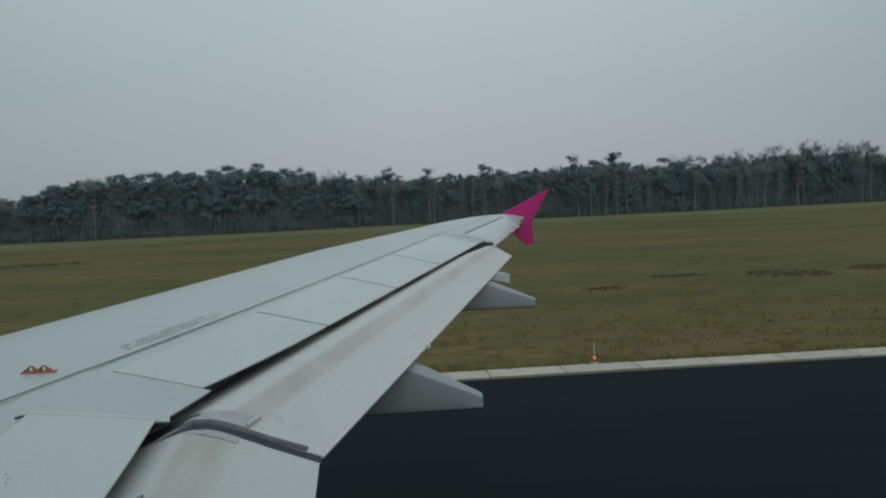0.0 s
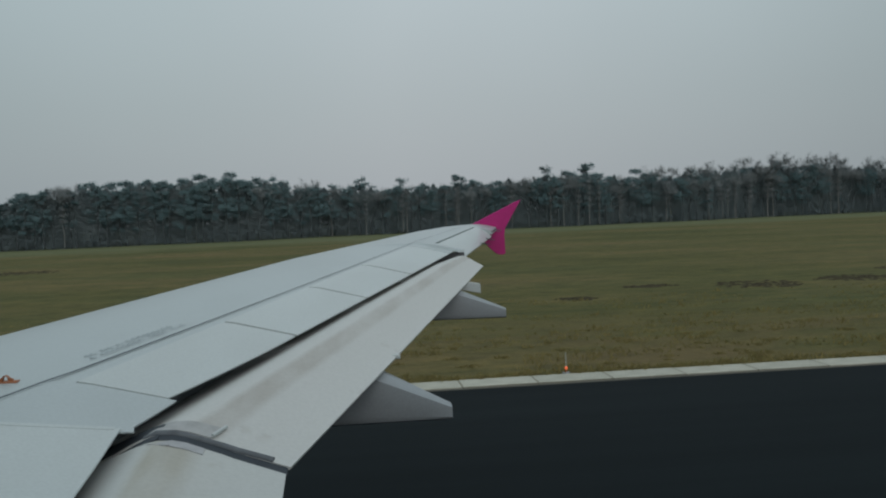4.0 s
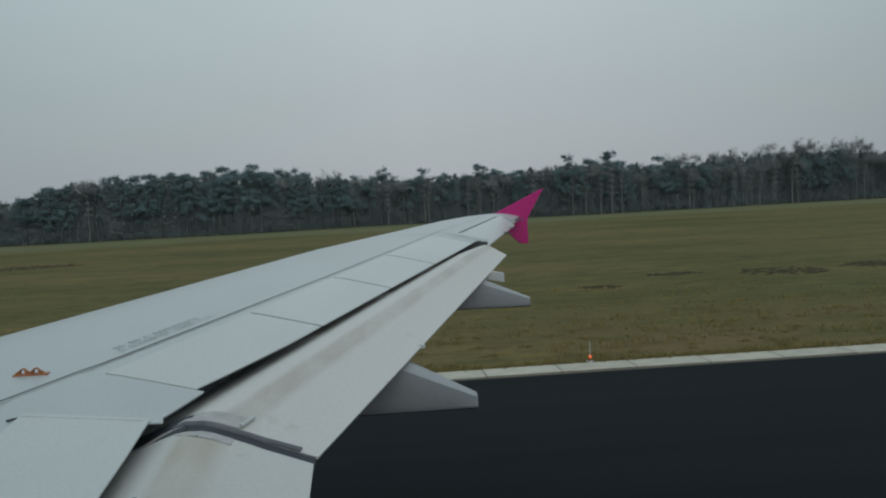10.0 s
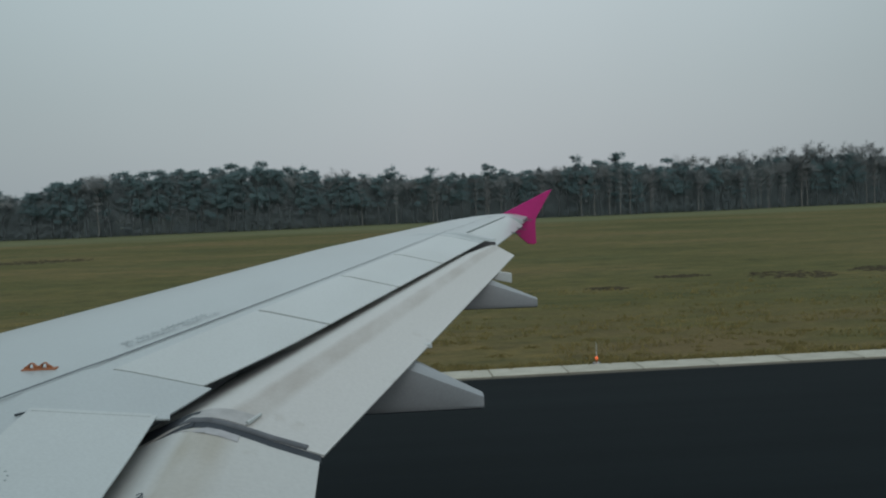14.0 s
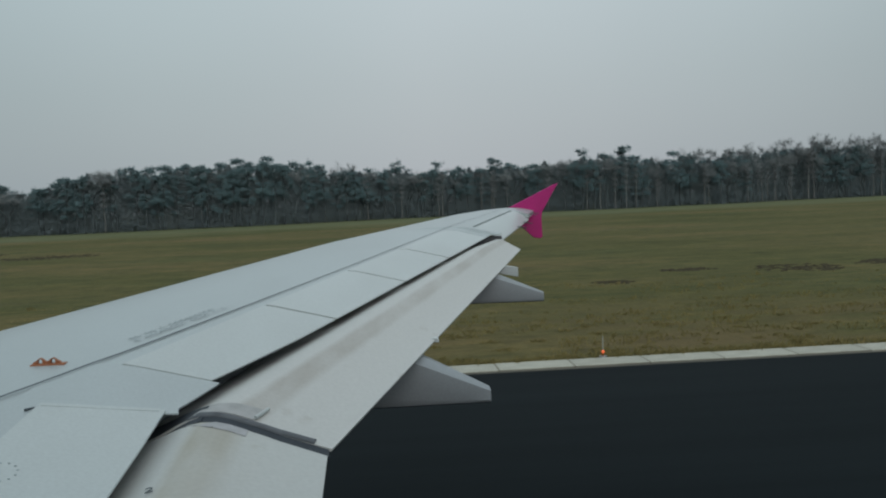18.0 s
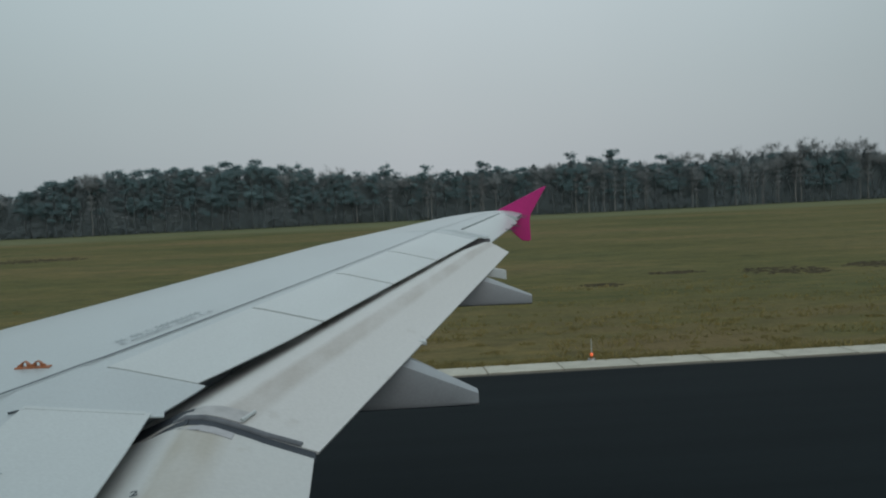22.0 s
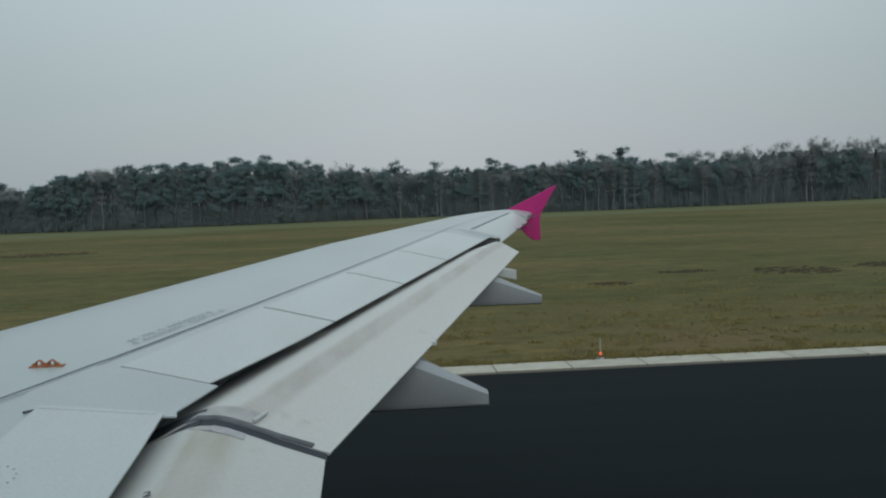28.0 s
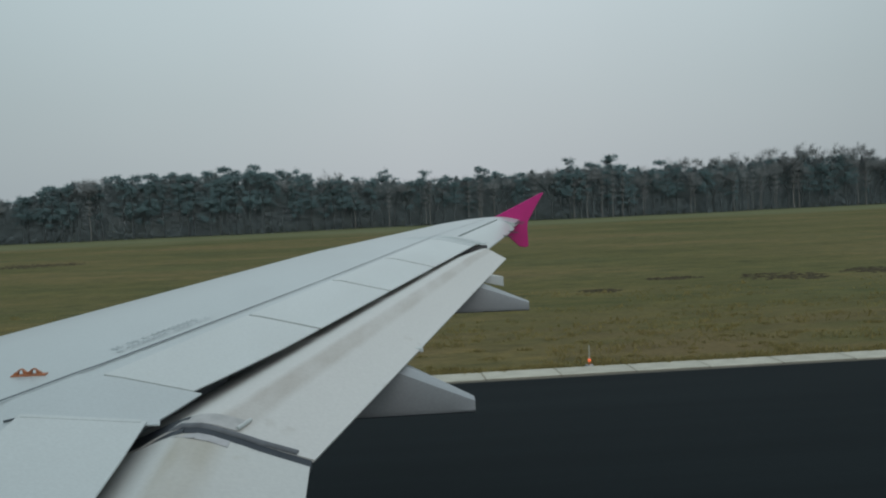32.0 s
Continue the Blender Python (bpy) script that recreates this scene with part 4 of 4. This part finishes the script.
# haze-tinted undergrowth that fills the wood between the stems
bv, bf = [], []
brush_rng = random.Random(9)
for _ in range(4200):
    tx = brush_rng.uniform(-260, 330)
    depth = brush_rng.uniform(-2.0, 14)
    z = brush_rng.uniform(0.1, 1.0) * (2.6 + 0.30 * max(0, depth))
    tuft(bv, bf, (tx, tree_line(tx) + depth, z), brush_rng.uniform(0.7, 1.5), 20, brush_rng, 1.0, 1.1)
tagged(raw_part("undergrowth", bv, bf, BRUSH), "blue-grey undergrowth along the wood's edge, haze in its colour", "undergrowth", "", "stuff")


# fine leafless thicket, haze-tinted as well, that closes the wood behind its first stems
gen = np.random.default_rng(21)
count, veil = 640000, 500000
px = gen.uniform(-215, 285, count)
depth = np.where(np.arange(count) < veil, gen.uniform(2.4, 3.4, count), gen.uniform(-2.5, 22, count))
top = np.interp(px, *SKYLINE) * (0.80 + 0.08 * np.sin(px * 0.9) * np.sin(px * 0.37 + 1) + 0.05 * np.sin(px * 2.3))
pz = top * gen.random(count) ** 0.85
py = 272 + 0.26 * px + 5 * np.sin(px * 0.045) + 3 * np.sin(px * 0.13 + 1) + depth
centre = np.stack((px, py, pz), 1)
u = gen.normal(size=(count, 3)) * (1, 1, 2.6)
u /= np.linalg.norm(u, axis=1, keepdims=True)
w = np.cross(u, gen.normal(size=(count, 3)))
w /= np.linalg.norm(w, axis=1, keepdims=True)
l = gen.uniform(0.28, 0.60, (count, 1))
k = gen.uniform(0.06, 0.13, (count, 1))
quad = np.stack((centre - u * l, centre + w * k, centre + u * l, centre - w * k), 1).reshape(-1, 3)
me = bpy.data.meshes.new("thicket")
me.vertices.add(count * 4)
me.vertices.foreach_set("co", quad.astype(np.float32).ravel())
me.loops.add(count * 4)
me.loops.foreach_set("vertex_index", np.arange(count * 4, dtype=np.int32))
me.polygons.add(count)
me.polygons.foreach_set("loop_start", np.arange(0, count * 4, 4, dtype=np.int32))
me.update(calc_edges=True)
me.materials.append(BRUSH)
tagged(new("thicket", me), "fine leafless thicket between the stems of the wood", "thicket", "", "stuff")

# ---- grass near the runway: tufts and tussocks ----
gv, gf = [], []
grass_rng = random.Random(12)
for _ in range(11000):
    gy = EDGE + 1.30 + 22 * grass_rng.random() ** 2.4
    reach = 16 + 0.62 * gy
    gx = 6.5 + grass_rng.uniform(-reach, reach)
    if noise.noise((gx * 0.16, gy * 0.4, 3.0)) + 0.25 * grass_rng.random() < 0.05 and gy > EDGE + 1.6:
        continue
    big = grass_rng.random() < 0.05
    for _ in range(12 if big else 4):
        a = grass_rng.uniform(0, 6.28)
        h = grass_rng.uniform(0.05, 0.12) * (1.9 if big else 1.0)
        px, py = gx + grass_rng.gauss(0, 0.14 if big else 0.08), gy + grass_rng.gauss(0, 0.14 if big else 0.08)
        w = grass_rng.uniform(0.015, 0.04)
        base = len(gv)
        gv.extend(((px - w * math.cos(a), py - w * math.sin(a), -0.01), (px + w * math.cos(a), py + w * math.sin(a), -0.01), (px + grass_rng.gauss(0, 0.07), py + grass_rng.gauss(0, 0.07), h)))
        gf.append((base, base + 1, base + 2))
# ragged tussocks close to the kerb strip
for _ in range(150):
    gy = EDGE + 1.45 + 6.5 * grass_rng.random() ** 1.5
    gx = 6.5 + grass_rng.uniform(-14, 34)
    size = grass_rng.uniform(0.12, 0.34)
    for _ in range(int(240 * size)):
        a, d = grass_rng.uniform(0, 6.28), size * grass_rng.random() ** 0.6
        px, py = gx + 1.3 * d * math.cos(a), gy + d * math.sin(a)
        h = grass_rng.uniform(0.05, 0.13) * (1.25 - d / size)
        w = grass_rng.uniform(0.015, 0.035)
        base = len(gv)
        gv.extend(((px - w * math.cos(a * 3), py - w * math.sin(a * 3), -0.01), (px + w * math.cos(a * 3), py + w * math.sin(a * 3), -0.01), (px + grass_rng.gauss(0, 0.06), py + grass_rng.gauss(0, 0.06), h)))
        gf.append((base, base + 1, base + 2))
tagged(raw_part("grass_tufts", gv, gf, BLADES), "rough yellow-green grass tufts beside the kerb strip", "grass", "", "stuff")


# patches of turned soil in the grass
def soil_patch(cx, cy, lx, ly, seed):
    rng = random.Random(seed)
    bm = bmesh.new()
    for _ in range(int(70 * lx)):
        a, d = rng.uniform(0, 6.28), rng.random() ** 0.7
        x, y = lx * d * math.cos(a) + rng.gauss(0, 0.2), ly * d * math.sin(a)
        w, h = rng.uniform(0.14, 0.42), rng.uniform(0.02, 0.07)
        ring = [bm.verts.new((x + w * rng.uniform(0.7, 1.2) * math.cos(k * 1.047), y + w * 0.8 * rng.uniform(0.7, 1.2) * math.sin(k * 1.047), -0.02)) for k in range(6)]
        tip = bm.verts.new((x + rng.gauss(0, 0.04), y + rng.gauss(0, 0.04), h))
        for k in range(6):
            bm.faces.new((ring[k], ring[(k + 1) % 6], tip))
    ob = part("soil_patch", bm, SOIL)
    ob.location = (cx, cy, 0)
    tagged(ob, "patch of dark turned soil clods in the grass", "soil", "", "stuff")


for i, (cx, cy, lx, ly) in enumerate(((29.5, 51.5, 2.4, 2.6), (36.0, 52.5, 2.6, 2.0), (24.0, 53.5, 1.5, 0.9), (18.4, 48.0, 1.0, 0.9), (44.0, 58.0, 3.0, 2.4), (-30.0, 110.0, 6.0, 5.0), (-44.0, 122.0, 5.0, 5.0))):
    soil_patch(cx, cy, lx, ly, i)

# ---- runway edge lights on the grass side of the strip ----
def edge_light(x, y, lamp, label):
    thing = empty_thing("runway_light", label, "runway light", "runway edge lights", (x, y, 0))
    part("base", tube(bmesh.new(), (0, 0, -0.02), (0, 0, 0.06), 0.13, 0.11, 14), METAL, thing)
    part("stem", tube(bmesh.new(), (0, 0, 0.06), (0, 0, 0.13), 0.025, 0.025, 8), ORANGE, thing)
    bm = bmesh.new()
    bmesh.ops.create_uvsphere(bm, u_segments=12, v_segments=8, radius=0.042)
    bmesh.ops.translate(bm, verts=bm.verts, vec=(0, 0, 0.175))
    smooth(part("lamp", bm, lamp, thing, "glowing lamp dome"), 60)
    part("marker_rod", tube(bmesh.new(), (0.0, 0, 0.2), (0.0, 0, 0.60), 0.011, 0.008, 6), SPOILER, thing)
    return thing


amber = edge_light(12.5, EDGE + 1.32, LAMP_AMBER, "small amber runway edge light on a short stem")
for k in (-5, -4, -3, -2, -1, 1, 2, 3):
    copy_thing(amber, pose(12.5 + 24 * k, EDGE + 1.32, 0))
red = edge_light(110.5, 16.0, LAMP_RED, "small red runway end light on a short stem")
for y in (11, 6, 1, -4, -9, -14):
    copy_thing(red, pose(110.5, y, 0))


# ---- paint on the runway, ahead of and behind the aircraft ----
def stripe(parent, pts, z=0.026):
    verts = [(x, y, z) for x, y in pts]
    return raw_part("stripe", verts, [tuple(range(len(verts)))], WHITE_MARK, parent)


threshold = empty_thing("threshold_marking", "worn white runway threshold stripes on black asphalt", "runway marking")
for side in (1, -1):
    for g in range(4):
        for k in range(6):
            y = side * (22.6 - 5.4 * g - 0.34 * k)
            stripe(threshold, [(-92, y - 0.1), (-62, y - 0.1), (-62, y + 0.1), (-92, y + 0.1)])
bar = empty_thing("transverse_marking", "white grooved bar painted across the runway", "runway marking")
for k in range(8):
    x = -57.0 + 0.26 * k
    stripe(bar, [(x, -24.5), (x + 0.16, -24.5), (x + 0.16, 24.5), (x, 24.5)])
arrow = empty_thing("arrow_marking", "worn white arrow head painted on the asphalt", "runway marking")
stripe(arrow, [(74, 9.0), (84, 12.2), (85.5, 11.4), (76.0, 8.6)])
stripe(arrow, [(74, 9.0), (76.0, 8.6), (84.6, 7.2), (83, 6.2)])
line = empty_thing("centre_line", "thin white line painted on the asphalt", "runway marking")
stripe(line, [(88, 9.6), (104, 10.4), (104, 10.1), (88, 9.3)])
end_strip = empty_thing("end_kerb", "pale concrete strip across the runway's end", "kerb")
for k in range(20):
    part("slab", box(bmesh.new(), 105.2, 106.3, -25 + 2.5 * k, -22.56 + 2.5 * k, -0.05, 0.03, 0.01), CONCRETE, end_strip)

# ---- taxiway behind, with its sign ----
sheet("taxiway", [(112, -60), (136, -60), (150, 30), (190, 70), (330, 110), (330, 104), (194, 62), (160, 26), (150, -60)], TAXIWAY, 0.014, "worn grey taxiway asphalt")
apron = sheet("taxiway_apron", [(150, -60), (240, -60), (240, -38), (152, -38)], SAND, 0.012, "brownish concrete taxiway slabs with sandy joints")
apron_slab = part("slab", box(bmesh.new(), -2.73, 2.73, -2.73, 2.73, -0.1, 0.03, 0.015), SLAB, apron)
for i in range(16):
    for j in range(4):
        ob = apron_slab if i + j == 0 else new("slab", apron_slab.data)
        ob.parent = apron
        ob.location = (155 + 5.5 * i, -57.2 + 5.5 * j, 0)
sign = empty_thing("taxiway_sign", "yellow taxiway sign with a black letter and arrow", "sign", "", (176, 34, 0))
part("panel", box(bmesh.new(), -0.7, 0.7, -0.09, 0.09, 0.35, 1.3, 0.02), SIGN_YELLOW, sign)
for x0, x1, z0, z1 in ((-0.73, 0.73, 1.27, 1.33), (-0.73, 0.73, 0.32, 0.38), (-0.73, -0.67, 0.38, 1.27), (0.67, 0.73, 0.38, 1.27)):
    part("frame_bar", box(bmesh.new(), x0, x1, -0.11, 0.11, z0, z1, 0.008), SIGN_BLACK, sign, "black sign frame")
for dx in (-0.5, 0.5):
    part("leg", box(bmesh.new(), dx - 0.04, dx + 0.04, -0.04, 0.04, -0.05, 0.36, 0.005), METAL, sign)
txt = bpy.data.curves.new("letter", "FONT")
txt.body, txt.size, txt.extrude = "G", 0.75, 0.004
letter = new("letter", txt)
letter.parent = sign
letter.matrix_basis = pose(-0.55, -0.096, 0.56, 90, 0, 0)
txt.materials.append(SIGN_BLACK)
bm = box(bmesh.new(), 0.02, 0.5, -0.1, -0.092, 0.79, 0.85)
vs = [bm.verts.new(p) for p in ((0.42, -0.1, 0.96), (0.6, -0.1, 0.82), (0.42, -0.1, 0.68))]
bm.faces.new(vs)
part("arrow", bm, SIGN_BLACK, sign)

# ---- terminal building far behind ----
hall = empty_thing("terminal_building", "low pale terminal building with dark window bands", "building", "", (640, 560, 0))
part("wall", box(bmesh.new(), -70, 70, -12, 12, -0.2, 11, 0.2), BUILDING, hall)
part("roof", box(bmesh.new(), -72, 72, -14, 14, 11, 11.8, 0.1), METAL, hall)
for k in range(16):
    part("window", box(bmesh.new(), -66 + 8.4 * k, -60 + 8.4 * k, -12.3, -11.9, 5.5, 9), GLASS_DARK, hall)


# ---- things on the grass behind the aircraft, passed on the way to the runway ----
van = empty_thing("service_van", "white service van with a dark rear parked on the grass", "vehicle", "", (262, 168, 0))
bm = bmesh.new()
side = ((-2.4, 0.45), (-2.45, 0.95), (-1.75, 1.15), (-1.15, 1.95), (2.3, 2.0), (2.45, 1.0), (2.4, 0.45))
bm = loft([[(x, y, z if abs(y) < 0.9 or z < 1.2 else z - 0.04) for x, z in side] for y in (-0.92, -0.86, 0.86, 0.92)])
smooth(part("body", bm, FUSELAGE, van), 30)
part("rear_window", box(bmesh.new(), 2.36, 2.45, -0.7, 0.7, 1.15, 1.8, 0.02), GLASS_DARK, van)
part("windscreen", box(bmesh.new(), -1.62, -1.5, -0.75, 0.75, 1.3, 1.72, 0.02), GLASS_DARK, van)
for sy in (-0.925, 0.895):
    part("side_window", box(bmesh.new(), -1.0, 0.1, sy, sy + 0.03, 1.25, 1.75, 0.01), GLASS_DARK, van)
for wx in (-1.55, 1.5):
    for wy in (-0.95, 0.72):
        wheel = part("wheel", tube(bmesh.new(), (wx, wy, 0.34), (wx, wy + 0.23, 0.34), 0.34, 0.34, 20), TYRE, van)
        part("rim", tube(bmesh.new(), (wx, wy - 0.01, 0.34), (wx, wy + 0.24, 0.34), 0.2, 0.2, 14), METAL, wheel)


def white_post(x, y, h, dome):
    label = "white post with a small dome on the grass" if dome else "slim white marker post on the grass"
    post = empty_thing("marker_post", label, "post", "marker posts on the grass", (x, y, 0))
    part("foot", box(bmesh.new(), -0.18, 0.18, -0.18, 0.18, -0.03, 0.06, 0.01), CONCRETE, post)
    part("shaft", tube(bmesh.new(), (0, 0, 0.05), (0, 0, h), 0.045, 0.035, 10), FUSELAGE, post)
    if dome:
        bm = bmesh.new()
        bmesh.ops.create_uvsphere(bm, u_segments=14, v_segments=8, radius=0.16)
        bmesh.ops.translate(bm, verts=bm.verts, vec=(0, 0, h + 0.08))
        smooth(part("dome", bm, FUSELAGE, post), 60)
    else:
        part("cap", tube(bmesh.new(), (0, 0, h), (0, 0, h + 0.12), 0.06, 0.05, 10), ORANGE, post)
    return post


slim = white_post(172, 92, 1.3, False)
for k in range(1, 7):
    copy_thing(slim, pose(172 + 6.5 * k, 92 + 0.8 * k, 0))
white_post(230, 128, 2.4, True)

# orange and white bar of approach lights on short posts
rail = empty_thing("approach_light_bar", "orange and white approach light bar on short posts", "light bar", "", (214, 74, 0))
for k in range(8):
    part("segment", box(bmesh.new(), -8 + 2 * k, -6.02 + 2 * k, -0.05, 0.05, 0.78, 0.9, 0.01), ORANGE if k % 2 else FUSELAGE, rail)
for k in range(5):
    part("post", tube(bmesh.new(), (-7.6 + 3.8 * k, 0, -0.05), (-7.6 + 3.8 * k, 0, 0.78), 0.04, 0.04, 8), METAL, rail)
    part("lamp", tube(bmesh.new(), (-7.6 + 3.8 * k, 0, 0.9), (-7.6 + 3.8 * k, -0.12, 1.02), 0.08, 0.1, 10), METAL, rail)

# pale concrete cover in a patch of turned soil beside the threshold
cover = empty_thing("shaft_cover", "pale concrete shaft cover in dark turned soil", "cover", "", (-70, 34.5, 0))
part("slab", box(bmesh.new(), -0.9, 0.9, -0.7, 0.7, -0.04, 0.07, 0.02), CONCRETE, cover)
part("lid", box(bmesh.new(), -0.4, 0.4, -0.35, 0.35, 0.07, 0.09, 0.008), METAL, cover)
soil_patch(-70, 34.5, 3.2, 2.2, 31)

# ---- kerb strip, slab by slab ----
strip = tagged(sheet("kerb_strip", [(-900, EDGE + 0.16), (105, EDGE + 0.16), (105, EDGE + 1.22), (-900, EDGE + 1.22)], JOINT, 0.029, "pale concrete slabs along the runway edge"), "", "kerb")
bm = box(bmesh.new(), -0.968, 0.968, EDGE + 0.17, EDGE + 1.2, -0.05, 0.035, 0.01)
first = part("slab", bm, CONCRETE, strip)
slab_rng = random.Random(2)
for i in range(-58, 52):
    ob = first if i == -58 else new("slab", first.data)
    ob.parent = strip
    ob.location = (i * 1.98 + 0.6, slab_rng.uniform(-0.015, 0.015), slab_rng.uniform(-0.006, 0.006))
